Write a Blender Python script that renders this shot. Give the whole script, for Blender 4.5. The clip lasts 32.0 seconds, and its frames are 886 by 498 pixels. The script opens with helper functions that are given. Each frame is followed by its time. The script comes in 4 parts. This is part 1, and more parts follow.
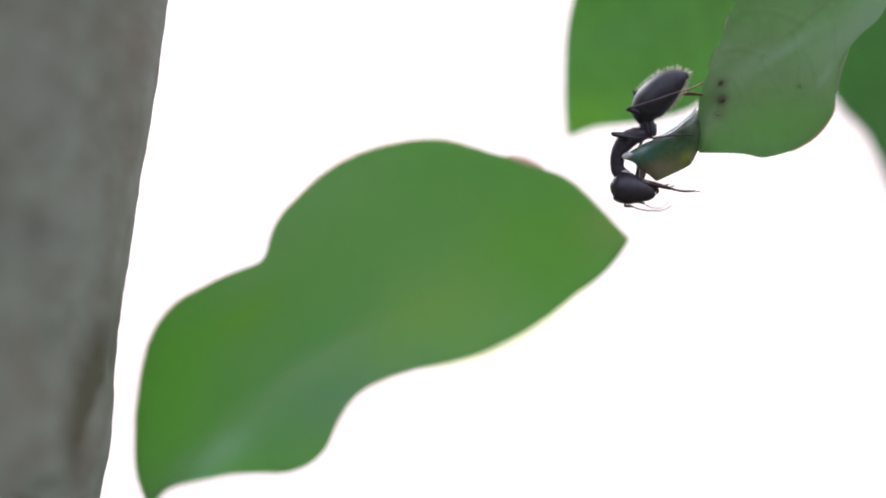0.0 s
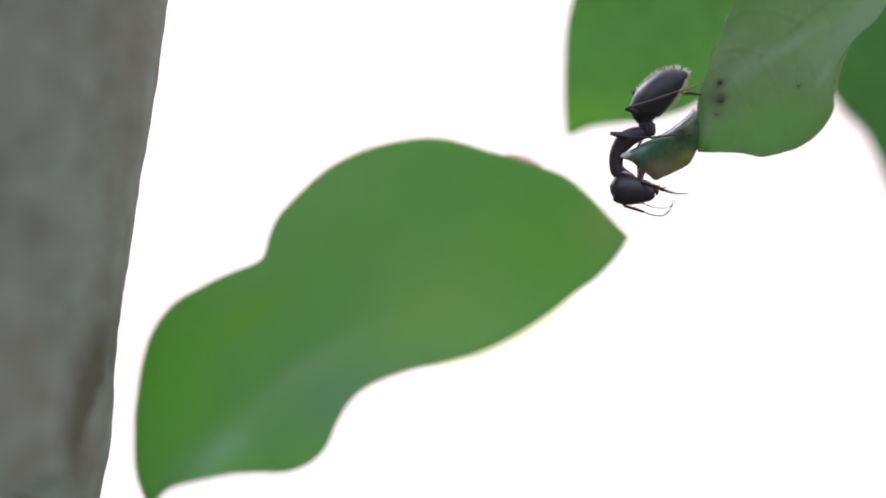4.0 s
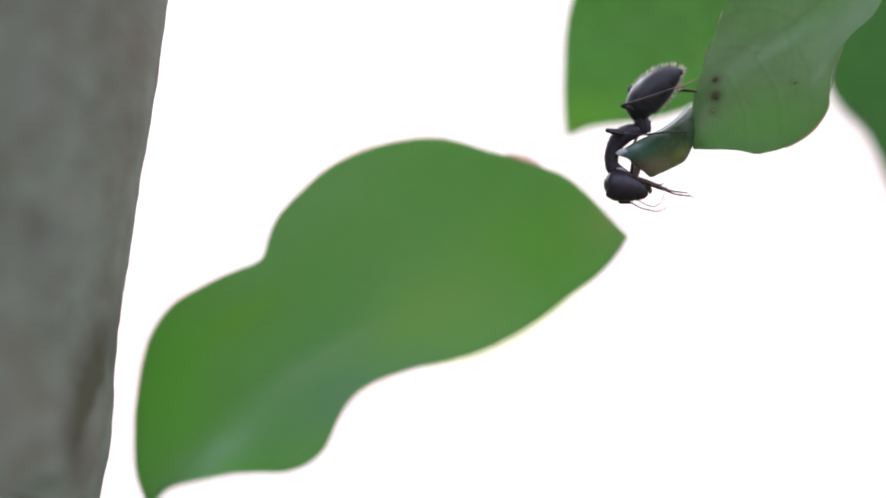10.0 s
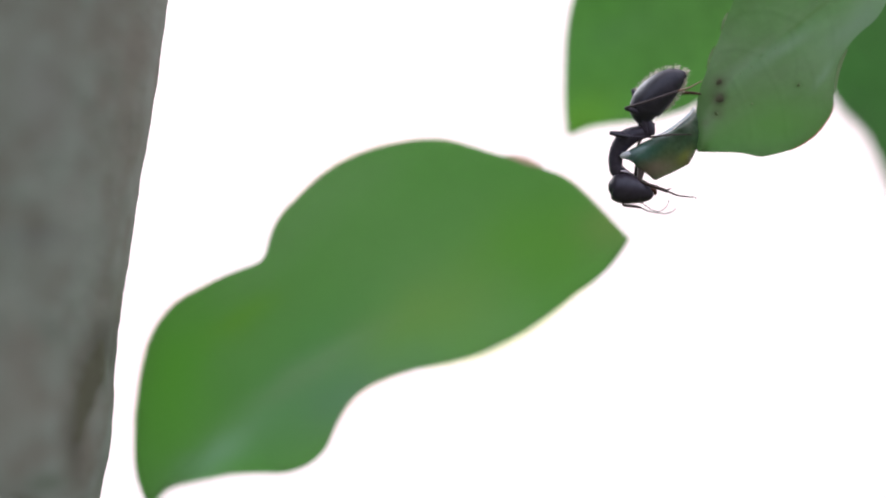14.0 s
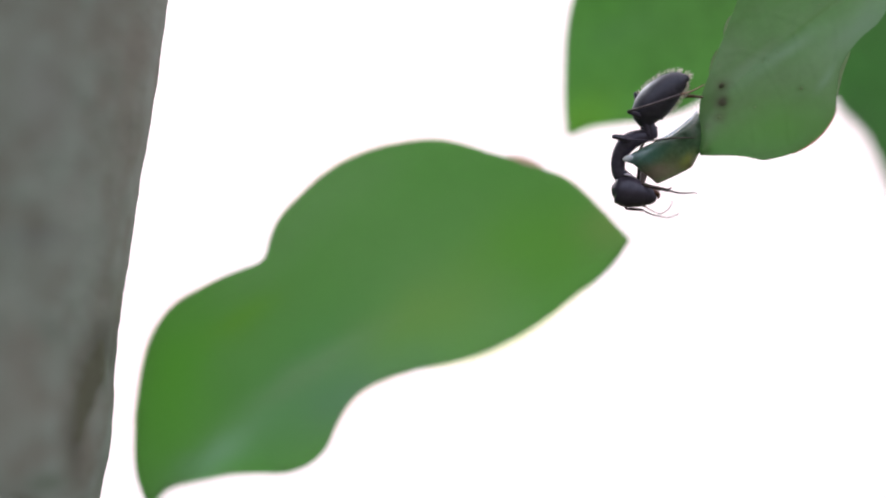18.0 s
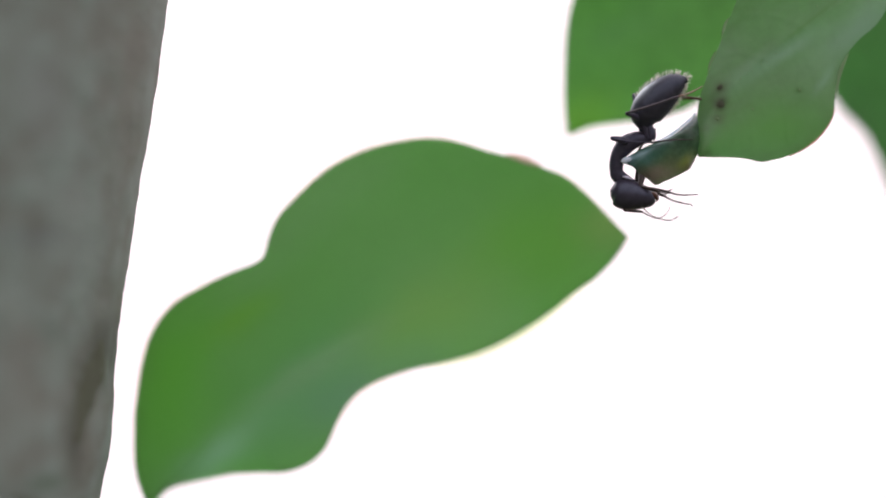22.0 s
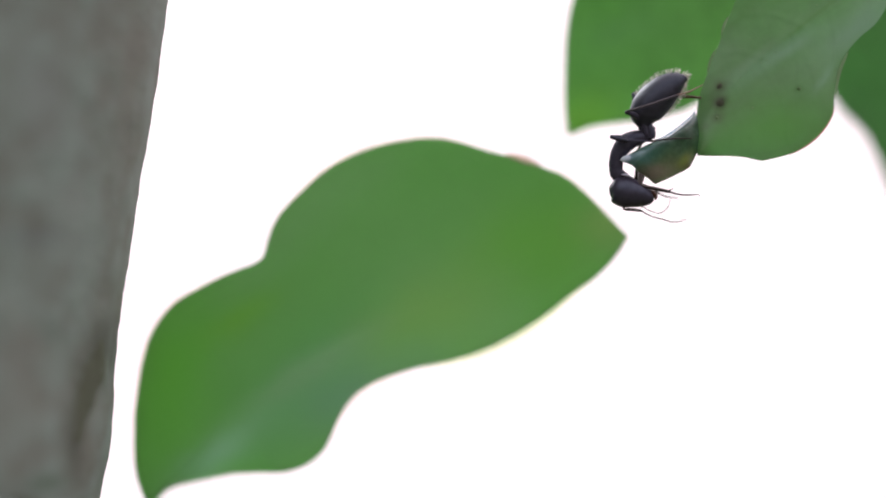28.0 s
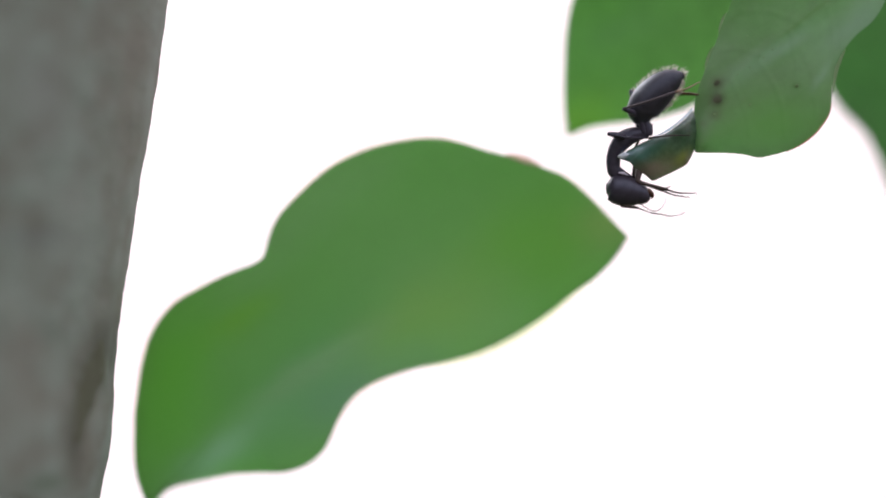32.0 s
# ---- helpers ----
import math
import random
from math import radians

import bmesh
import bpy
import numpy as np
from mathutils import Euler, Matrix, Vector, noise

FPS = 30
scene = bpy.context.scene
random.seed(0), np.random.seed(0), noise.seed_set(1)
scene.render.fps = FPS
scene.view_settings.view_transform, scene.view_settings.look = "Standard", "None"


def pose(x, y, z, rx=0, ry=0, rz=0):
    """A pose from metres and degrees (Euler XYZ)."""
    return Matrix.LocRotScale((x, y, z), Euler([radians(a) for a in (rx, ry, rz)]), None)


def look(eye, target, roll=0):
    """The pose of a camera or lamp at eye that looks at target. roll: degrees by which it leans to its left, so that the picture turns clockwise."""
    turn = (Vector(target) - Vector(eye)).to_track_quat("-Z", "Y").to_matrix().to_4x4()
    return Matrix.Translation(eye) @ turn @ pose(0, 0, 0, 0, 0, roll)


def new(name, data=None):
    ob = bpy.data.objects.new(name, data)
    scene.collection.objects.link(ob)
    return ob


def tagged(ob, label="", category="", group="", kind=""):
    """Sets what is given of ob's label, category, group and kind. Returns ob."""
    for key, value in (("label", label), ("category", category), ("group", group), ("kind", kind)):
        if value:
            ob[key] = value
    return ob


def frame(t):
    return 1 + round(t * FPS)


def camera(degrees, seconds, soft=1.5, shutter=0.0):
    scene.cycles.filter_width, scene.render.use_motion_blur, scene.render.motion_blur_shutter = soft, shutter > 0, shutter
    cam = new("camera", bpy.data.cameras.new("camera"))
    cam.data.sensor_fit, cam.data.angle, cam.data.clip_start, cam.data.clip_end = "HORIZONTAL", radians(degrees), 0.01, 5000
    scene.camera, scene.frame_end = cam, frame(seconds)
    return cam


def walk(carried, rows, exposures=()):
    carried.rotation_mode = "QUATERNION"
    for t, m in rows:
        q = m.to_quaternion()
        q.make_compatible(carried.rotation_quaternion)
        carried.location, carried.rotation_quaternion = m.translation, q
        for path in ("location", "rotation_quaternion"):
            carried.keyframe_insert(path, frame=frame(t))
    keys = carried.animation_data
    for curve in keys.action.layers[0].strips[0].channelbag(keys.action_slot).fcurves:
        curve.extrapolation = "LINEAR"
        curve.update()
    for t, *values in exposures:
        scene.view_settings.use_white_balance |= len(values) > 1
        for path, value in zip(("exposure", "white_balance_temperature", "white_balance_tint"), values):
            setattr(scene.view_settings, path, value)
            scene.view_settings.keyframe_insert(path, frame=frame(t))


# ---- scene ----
from mathutils import kdtree

# ---- camera: a telephoto close-up lens on a tripod, 20 cm from the ant, tilted up to the bright sky ----
cam = camera(14.0, 32.0, soft=2.0)
CAM = pose(0, 0, 1.40, 105, 0, 0)
walk(cam, [(0.0, CAM), (32.0, CAM)], [(0.0, 0.06), (3.5, 0.06), (5.5, -0.04), (8.5, -0.04), (10.0, 0.04), (32.0, 0.04)])
cam.data.dof.use_dof = True
cam.data.dof.focus_distance = 0.1995
cam.data.dof.aperture_fstop = 13.0

# The stage: a frame of axes at the sharp distance, u to the right, v up, w towards the lens, in millimetres
MM = 0.001
STAGE = CAM @ Matrix.Translation((0, 0, -0.200))

# ---- light: a bright overcast sky with a wide, weak sun high behind the leaves ----
CLOUD = (21.8, 18.7, 19.7)
world = bpy.data.worlds.new("overcast_sky")
scene.world = world
world.use_nodes = True
wn, wl = world.node_tree.nodes, world.node_tree.links
sky = wn.new("ShaderNodeTexSky")
sky.sky_type, sky.sun_disc = "NISHITA", False
sky.sun_elevation, sky.sun_rotation = radians(47), radians(-51)
sky.air_density, sky.dust_density = 1.0, 4.0
veil = wn.new("ShaderNodeHueSaturation")
veil.inputs["Saturation"].default_value = 0.18
wl.new(sky.outputs["Color"], veil.inputs["Color"])
# a closed cloud cover, three times as bright overhead as at the horizon
heading, height = wn.new("ShaderNodeTexCoord"), wn.new("ShaderNodeSeparateXYZ")
wl.new(heading.outputs["Generated"], height.inputs["Vector"])
rise = wn.new("ShaderNodeMapRange")
rise.inputs["To Min"].default_value, rise.inputs["To Max"].default_value = 0.333, 1.0
wl.new(height.outputs["Z"], rise.inputs["Value"])
cover = wn.new("ShaderNodeVectorMath")
cover.operation = "SCALE"
cover.inputs[0].default_value = CLOUD
wl.new(rise.outputs["Result"], cover.inputs["Scale"])
cloud = wn.new("ShaderNodeMixRGB")
cloud.inputs["Fac"].default_value = 0.8
wl.new(veil.outputs["Color"], cloud.inputs["Color1"])
wl.new(cover.outputs["Vector"], cloud.inputs["Color2"])
wl.new(cloud.outputs["Color"], wn["Background"].inputs["Color"])
wn["Background"].inputs["Strength"].default_value = 0.13

sun = new("sun", bpy.data.lights.new("sun", "SUN"))
sun.data.energy, sun.data.angle, sun.data.color = 1.1, radians(28), (1.0, 0.99, 0.97)
sun.matrix_world = look((-3.0, 2.6, 5.5), (0, 0.2, 1.4))


# ---- materials ----
BIG_FOOT, NEAR_FOOT_END, TREE_FOOT = (-16.92, -15.04, -7.0), (25.25, 16.01, 0.0), (-327.6, -1515.0, 0.0)


def ramp(nodes, stops):
    node = nodes.new("ShaderNodeValToRGB")
    el = node.color_ramp.elements
    while len(el) < len(stops):
        el.new(0.5)
    for e, (p, c) in zip(el, stops):
        e.position, e.color = p, (*c, 1)
    return node


def grain(nodes, links, scale, detail=3.0, stretch=(1, 1, 1), rough=0.5, turn=0.0):
    co = nodes.new("ShaderNodeTexCoord")
    mp = nodes.new("ShaderNodeMapping")
    mp.vector_type = "TEXTURE"
    mp.inputs["Scale"].default_value = [1 / v for v in stretch]
    mp.inputs["Rotation"].default_value = (0, 0, radians(turn))
    no = nodes.new("ShaderNodeTexNoise")
    no.inputs["Scale"].default_value, no.inputs["Detail"].default_value = scale, detail
    no.inputs["Roughness"].default_value = rough
    links.new(co.outputs["Object"], mp.inputs["Vector"])
    links.new(mp.outputs["Vector"], no.inputs["Vector"])
    return no


def mixed(nodes, links, a, b, fac):
    node = nodes.new("ShaderNodeMixRGB")
    links.new(a, node.inputs["Color1"])
    if isinstance(b, tuple):
        node.inputs["Color2"].default_value = (*b, 1)
    else:
        links.new(b, node.inputs["Color2"])
    if isinstance(fac, float):
        node.inputs["Fac"].default_value = fac
    else:
        links.new(fac, node.inputs["Fac"])
    return node.outputs["Color"]


def blotch(nodes, links, spot, origin, warp):
    """How strongly a soft patch covers a point: its middle on the stage, half sizes in millimetres, its turn and
    strength.
    """
    u, v, du, dv, turn, strength = spot
    co, mp = nodes.new("ShaderNodeTexCoord"), nodes.new("ShaderNodeMapping")
    ragged, shifted = nodes.new("ShaderNodeVectorMath"), nodes.new("ShaderNodeVectorMath")
    ragged.operation, shifted.operation = "MULTIPLY_ADD", "ADD"
    no = grain(nodes, links, 0.35 / (min(du, dv) * MM), 3.0)
    size = warp * min(du, dv) * MM
    links.new(no.outputs["Color"], ragged.inputs[0])
    ragged.inputs[1].default_value, ragged.inputs[2].default_value = (2 * size,) * 3, (-size,) * 3
    links.new(co.outputs["Object"], shifted.inputs[0])
    links.new(ragged.outputs["Vector"], shifted.inputs[1])
    mp.vector_type = "TEXTURE"
    mp.inputs["Location"].default_value = ((u - origin[0]) * MM, (v - origin[1]) * MM, 0)
    mp.inputs["Rotation"].default_value = (0, 0, radians(turn))
    mp.inputs["Scale"].default_value = (du * MM, dv * MM, 1000)
    links.new(shifted.outputs["Vector"], mp.inputs["Vector"])
    far = nodes.new("ShaderNodeVectorMath")
    far.operation = "DOT_PRODUCT"
    links.new(mp.outputs["Vector"], far.inputs[0])
    links.new(mp.outputs["Vector"], far.inputs[1])
    last = far.outputs["Value"]
    for op, value in (("MULTIPLY", -1.0), ("EXPONENT", 0), ("MULTIPLY", strength)):
        node = nodes.new("ShaderNodeMath")
        node.operation = op
        links.new(last, node.inputs[0])
        node.inputs[1].default_value = value
        last = node.outputs[0]
    return last


def solid(name, stops, scale, rough, bump=0.0, fine=6.0, stretch=(1, 1, 1), specular=0.5, speck=None, patches=(), origin=(0, 0, 0)):
    """An opaque surface: colours spread by a coarse and a fine grain, with relief."""
    m = bpy.data.materials.new(name)
    m.use_nodes = True
    n, l = m.node_tree.nodes, m.node_tree.links
    bs = n["Principled BSDF"]
    coarse, small = grain(n, l, scale, 4.0, stretch), grain(n, l, scale * fine, 3.0, stretch)
    add = n.new("ShaderNodeMath")
    add.operation, add.use_clamp = "MULTIPLY_ADD", True
    l.new(small.outputs["Fac"], add.inputs[0])
    add.inputs[1].default_value = 0.35
    off = n.new("ShaderNodeMath")
    off.operation = "MULTIPLY_ADD"
    l.new(coarse.outputs["Fac"], off.inputs[0])
    off.inputs[1].default_value, off.inputs[2].default_value = 1.0, -0.17
    l.new(off.outputs[0], add.inputs[2])
    rp = ramp(n, stops)
    l.new(add.outputs[0], rp.inputs["Fac"])
    colour = rp.outputs["Color"]
    if speck:
        sp = grain(n, l, speck[0], 2.0)
        sr = ramp(n, [(speck[2], (0, 0, 0)), (speck[2] + 0.06, (1, 1, 1))])
        l.new(sp.outputs["Fac"], sr.inputs["Fac"])
        colour = mixed(n, l, colour, speck[1], sr.outputs["Color"])
    for tint, *spot in patches:
        colour = mixed(n, l, colour, tint, blotch(n, l, spot, origin, 0.8))
    l.new(colour, bs.inputs["Base Color"])
    bs.inputs["Roughness"].default_value = rough
    bs.inputs["Specular IOR Level"].default_value = specular
    if bump:
        bp = n.new("ShaderNodeBump")
        bp.inputs["Strength"].default_value, bp.inputs["Distance"].default_value = 0.6, bump
        l.new(add.outputs[0], bp.inputs["Height"])
        l.new(bp.outputs["Normal"], bs.inputs["Normal"])
    return m


def lamina(name, green, pale, through_a, through_b, scale, rough, share, bump=0.00002, gloss=0.5, sheen_streaks=None, cells=0.86, patches=(), origin=(0, 0, 0), warp=0.7):
    """A leaf blade: a waxy surface that also lets light through, blotched at two scales."""
    m = bpy.data.materials.new(name)
    m.use_nodes = True
    n, l = m.node_tree.nodes, m.node_tree.links
    bs = n["Principled BSDF"]
    big, small = grain(n, l, scale, 3.0), grain(n, l, scale * 9, 4.0)
    rp = ramp(n, [(0.35, green), (0.66, pale)])
    l.new(big.outputs["Fac"], rp.inputs["Fac"])
    tr = ramp(n, [(0.36, through_a), (0.64, through_b)])
    l.new(big.outputs["Fac"], tr.inputs["Fac"])
    cell = ramp(n, [(0.3, (cells, cells, cells)), (0.7, (1, 1, 1))])
    l.new(small.outputs["Fac"], cell.inputs["Fac"])
    mult = n.new("ShaderNodeMixRGB")
    mult.blend_type = "MULTIPLY"
    mult.inputs["Fac"].default_value = 1.0
    l.new(tr.outputs["Color"], mult.inputs["Color1"])
    l.new(cell.outputs["Color"], mult.inputs["Color2"])
    surface = rp.outputs["Color"]
    if sheen_streaks:
        # sheen of the waxy leaf, painted as pale streaks along the veins
        streak = grain(n, l, sheen_streaks[0], 4.0, sheen_streaks[2], 0.6, sheen_streaks[3])
        sr = ramp(n, [(0.46, (0, 0, 0)), (0.72, (1, 1, 1))])
        l.new(streak.outputs["Fac"], sr.inputs["Fac"])
        surface = mixed(n, l, surface, sheen_streaks[1], sr.outputs["Color"])
    passing = mult.outputs["Color"]
    # patches of leaf colour, brown spots and painted pale sheen
    for face, light, *spot in patches:
        share_of = blotch(n, l, spot, origin, warp)
        surface = mixed(n, l, surface, face, share_of)
        passing = mixed(n, l, passing, light, share_of)
    l.new(surface, bs.inputs["Base Color"])
    bs.inputs["Roughness"].default_value = rough
    bs.inputs["Specular IOR Level"].default_value = gloss
    bp = n.new("ShaderNodeBump")
    bp.inputs["Strength"].default_value, bp.inputs["Distance"].default_value = 0.5, bump
    l.new(small.outputs["Fac"], bp.inputs["Height"])
    l.new(bp.outputs["Normal"], bs.inputs["Normal"])
    ts = n.new("ShaderNodeBsdfTranslucent")
    l.new(passing, ts.inputs["Color"])
    mx = n.new("ShaderNodeMixShader")
    mx.inputs["Fac"].default_value = share
    l.new(bs.outputs["BSDF"], mx.inputs[1])
    l.new(ts.outputs["BSDF"], mx.inputs[2])
    l.new(mx.outputs["Shader"], n["Material Output"].inputs["Surface"])
    return m


BARK = solid("bark", [(0.2, (0.154, 0.164, 0.143)), (0.40, (0.196, 0.229, 0.209)), (0.60, (0.223, 0.289, 0.266)), (0.85, (0.259, 0.319, 0.295))],
             380, 0.85, bump=0.0003, fine=5.0, stretch=(0.75, 1, 0.75), specular=0.2, speck=(80, (0.169, 0.179, 0.159), 0.62), origin=TREE_FOOT, patches=(
                 ((0.177, 0.184, 0.163), -16.55, 9.0, 0.75, 8.0, -7.5, 0.75), ((0.188, 0.203, 0.182), -18.1, -4.0, 0.5, 4.0, -8, 0.5),
                 ((0.157, 0.194, 0.196), -20.5, 0.6, 1.3, 0.6, 0, 0.6), ((0.204, 0.194, 0.182), -20.9, -4.8, 0.7, 0.8, 0, 0.5),
                 ((0.267, 0.333, 0.317), -18.9, 1.5, 1.0, 3.2, -7, 0.5), ((0.267, 0.328, 0.325), -19.9, 7.5, 1.2, 2.2, 0, 0.5),
                 ((0.196, 0.207, 0.187), -21.3, -6.8, 1.2, 3.4, 0, 0.55), ((0.212, 0.221, 0.201), -18.9, -9.6, 0.45, 2.6, -5, 0.6),
                 ((0.125, 0.184, 0.143), -20.4, -11.9, 0.6, 0.5, 0, 0.7), ((0.140, 0.188, 0.163), -20.0, -4.2, 0.6, 0.7, 20, 0.5),
                 ((0.067, 0.076, 0.060), -18.58, -6.3, 0.50, 2.5, -14, 0.9), ((0.086, 0.094, 0.076), -19.25, -10.2, 0.36, 1.8, -3, 0.75)))
SCAR = solid("bark_scar", [(0.2, (0.088, 0.100, 0.074)), (0.8, (0.120, 0.136, 0.102))], 220, 0.9, bump=0.0002, specular=0.15)
TWIG = solid("twig_bark", [(0.3, (0.10, 0.085, 0.06)), (0.7, (0.19, 0.18, 0.14))], 500, 0.8, bump=0.0001, specular=0.2)
SOIL = solid("soil", [(0.3, (0.030, 0.032, 0.016)), (0.7, (0.07, 0.075, 0.035))], 3, 0.95, bump=0.02, specular=0.1)
BIG_BLADE = lamina("big_leaf_blade", (0.06, 0.12, 0.05), (0.08, 0.135, 0.065), (0.364, 0.676, 0.298), (0.407, 0.681, 0.359), 60, 0.42, 0.625, cells=0.96, origin=BIG_FOOT,
                   # streaks and grey-blue patches paint the sheen near base and midrib
                   sheen_streaks=(70, (0.20, 0.25, 0.22), (0.22, 1.0, 1.0), 36), patches=(
                       ((0.06, 0.14, 0.025), (0.367, 0.735, 0.25), -15.6, -7.2, 2.6, 5.5, -15, 0.9),
                       ((0.06, 0.12, 0.06), (0.337, 0.629, 0.359), -6.6, -6.6, 5.5, 2.6, 40, 0.75),
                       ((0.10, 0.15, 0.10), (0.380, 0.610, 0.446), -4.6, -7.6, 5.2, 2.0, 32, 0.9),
                       ((0.11, 0.15, 0.06), (0.435, 0.70, 0.335), -0.9, -3.8, 4.6, 2.3, 26, 0.9),
                       ((0.07, 0.13, 0.04), (0.374, 0.700, 0.235), 5.6, 0.2, 3.6, 3.0, 20, 0.7),
                       ((0.09, 0.13, 0.06), (0.489, 0.700, 0.348), 9.4, 1.2, 1.9, 1.4, 10, 0.8),
                       ((0.07, 0.13, 0.03), (0.391, 0.709, 0.198), -11.6, -3.9, 2.2, 0.8, 32, 0.55),
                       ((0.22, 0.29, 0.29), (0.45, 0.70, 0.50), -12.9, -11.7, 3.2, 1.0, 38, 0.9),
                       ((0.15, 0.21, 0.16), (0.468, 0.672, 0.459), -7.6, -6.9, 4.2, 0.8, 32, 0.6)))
BACK_BLADE = lamina("back_leaf_blade", (0.05, 0.14, 0.025), (0.06, 0.13, 0.045), (0.35, 0.672, 0.28), (0.375, 0.665, 0.312), 80, 0.45, 0.62, origin=(18.46, 17.63, -12.0), patches=(
    ((0.07, 0.14, 0.03), (0.42, 0.735, 0.25), 7.9, 7.2, 2.6, 1.7, 20, 0.85), ((0.06, 0.12, 0.05), (0.36, 0.63, 0.33), 10.5, 12.9, 3.0, 1.2, 15, 0.6)))
SIDE_BLADE = lamina("side_leaf_blade", (0.05, 0.12, 0.04), (0.06, 0.13, 0.045), (0.25, 0.518, 0.237), (0.28, 0.535, 0.262), 100, 0.45, 0.6)
FRONT_BLADE = lamina("near_leaf_blade", (0.10, 0.17, 0.075), (0.13, 0.20, 0.10), (0.40, 0.685, 0.37), (0.44, 0.695, 0.43), 150, 0.40, 0.58, bump=0.00012, origin=NEAR_FOOT_END, warp=0.9,
                     # pale bluish bands beside the veins have the leaf's sheen painted in
                     sheen_streaks=(240, (0.27, 0.33, 0.29), (0.22, 1.0, 1.0), 32), patches=(
                         ((0.10, 0.18, 0.07), (0.41, 0.73, 0.35), 18.6, 6.7, 3.6, 1.5, 8, 0.85),
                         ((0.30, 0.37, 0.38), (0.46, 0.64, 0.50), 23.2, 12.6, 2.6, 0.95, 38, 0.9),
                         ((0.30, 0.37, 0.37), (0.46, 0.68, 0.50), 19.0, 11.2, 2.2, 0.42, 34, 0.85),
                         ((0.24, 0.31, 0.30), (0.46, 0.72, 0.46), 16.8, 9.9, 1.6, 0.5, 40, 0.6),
                         ((0.07, 0.11, 0.06), (0.36, 0.62, 0.30), 20.6, 13.1, 2.4, 0.13, 38, 0.6),
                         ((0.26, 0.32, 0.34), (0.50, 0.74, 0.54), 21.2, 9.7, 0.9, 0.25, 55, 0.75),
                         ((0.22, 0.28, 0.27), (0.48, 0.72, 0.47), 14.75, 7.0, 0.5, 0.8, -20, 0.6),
                         ((0.06, 0.06, 0.05), (0.26, 0.29, 0.22), 15.37, 8.22, 0.40, 0.38, 0, 0.95),
                         ((0.07, 0.07, 0.05), (0.30, 0.36, 0.25), 15.40, 9.20, 0.34, 0.32, 0, 0.8),
                         ((0.10, 0.11, 0.09), (0.34, 0.40, 0.29), 15.18, 7.44, 0.32, 0.28, 0, 0.75), ((0.12, 0.14, 0.11), (0.40, 0.50, 0.36), 14.55, 6.95, 0.35, 0.20, 35, 0.5),
                         ((0.08, 0.12, 0.07), (0.32, 0.52, 0.28), 19.76, 9.05, 0.22, 0.20, 0, 0.75),
                         ((0.09, 0.13, 0.08), (0.34, 0.56, 0.30), 17.16, 7.99, 0.15, 0.14, 0, 0.5),
                         ((0.10, 0.14, 0.09), (0.34, 0.56, 0.30), 17.70, 10.70, 0.15, 0.12, 30, 0.5)))
TIP_BLADE = lamina("curled_tip_blade", (0.035, 0.085, 0.06), (0.06, 0.10, 0.06), (0.28, 0.42, 0.29), (0.36, 0.46, 0.31), 420, 0.24, 0.60, bump=0.00012, gloss=0.8, cells=0.7, origin=NEAR_FOOT_END, warp=0.9,
                   # the pale bluish streaks and patches paint the sky's reflection on the curl
                   sheen_streaks=(520, (0.16, 0.25, 0.28), (0.2, 1.0, 1.0), 25), patches=(
                       ((0.05, 0.14, 0.15), (0.22, 0.48, 0.42), 11.0, 5.3, 1.4, 0.5, 25, 0.8),
                       ((0.13, 0.11, 0.10), (0.50, 0.44, 0.38), 11.7, 4.35, 1.3, 0.55, 10, 0.85),
                       ((0.16, 0.20, 0.05), (0.50, 0.54, 0.27), 13.45, 5.05, 0.55, 0.30, 50, 0.9),
                       ((0.10, 0.09, 0.07), (0.40, 0.34, 0.28), 13.9, 4.75, 0.35, 0.9, -40, 0.7),
                       ((0.50, 0.66, 0.90), (0.60, 0.78, 0.92), 10.2, 5.2, 0.40, 0.26, 15, 0.95),
                       ((0.36, 0.54, 0.62), (0.50, 0.72, 0.78), 11.1, 5.58, 0.75, 0.16, 28, 0.85),
                       ((0.20, 0.32, 0.36), (0.40, 0.56, 0.56), 10.7, 5.05, 0.5, 0.08, 40, 0.6),
                       ((0.66, 0.80, 0.98), (0.90, 0.96, 1.0), 12.95, 6.84, 1.3, 0.20, 36, 1.0),
                       ((0.05, 0.07, 0.09), (0.20, 0.27, 0.30), 13.2, 6.84, 0.8, 0.05, 36, 0.8)))
TIP_BLADE.node_tree.nodes["Principled BSDF"].inputs["Coat Weight"].default_value = 0.4
TIP_BLADE.node_tree.nodes["Principled BSDF"].inputs["Coat Roughness"].default_value = 0.15
STALK = lamina("leaf_stalk_green", (0.10, 0.16, 0.06), (0.14, 0.2, 0.08), (0.4, 0.5, 0.2), (0.45, 0.55, 0.25), 600, 0.5, 0.2)
MARGIN = lamina("leaf_margin_pale", (0.5, 0.52, 0.3), (0.55, 0.56, 0.34), (0.84, 0.95, 0.56), (0.88, 0.97, 0.64), 900, 0.5, 0.94)
# the lens's colour fringe at the margin, put into a peach film
PEACH = lamina("peach_margin_fringe", (0.5, 0.40, 0.30), (0.55, 0.45, 0.34), (1.0, 0.88, 0.76), (1.0, 0.90, 0.80), 900, 0.5, 0.97)
DRY = lamina("dry_margin", (0.36, 0.29, 0.22), (0.42, 0.34, 0.27), (0.88, 0.78, 0.70), (0.9, 0.82, 0.74), 900, 0.6, 0.85)
SPOT = lamina("leaf_spot", (0.075, 0.075, 0.06), (0.10, 0.105, 0.08), (0.30, 0.34, 0.25), (0.36, 0.41, 0.30), 3000, 0.6, 0.55)
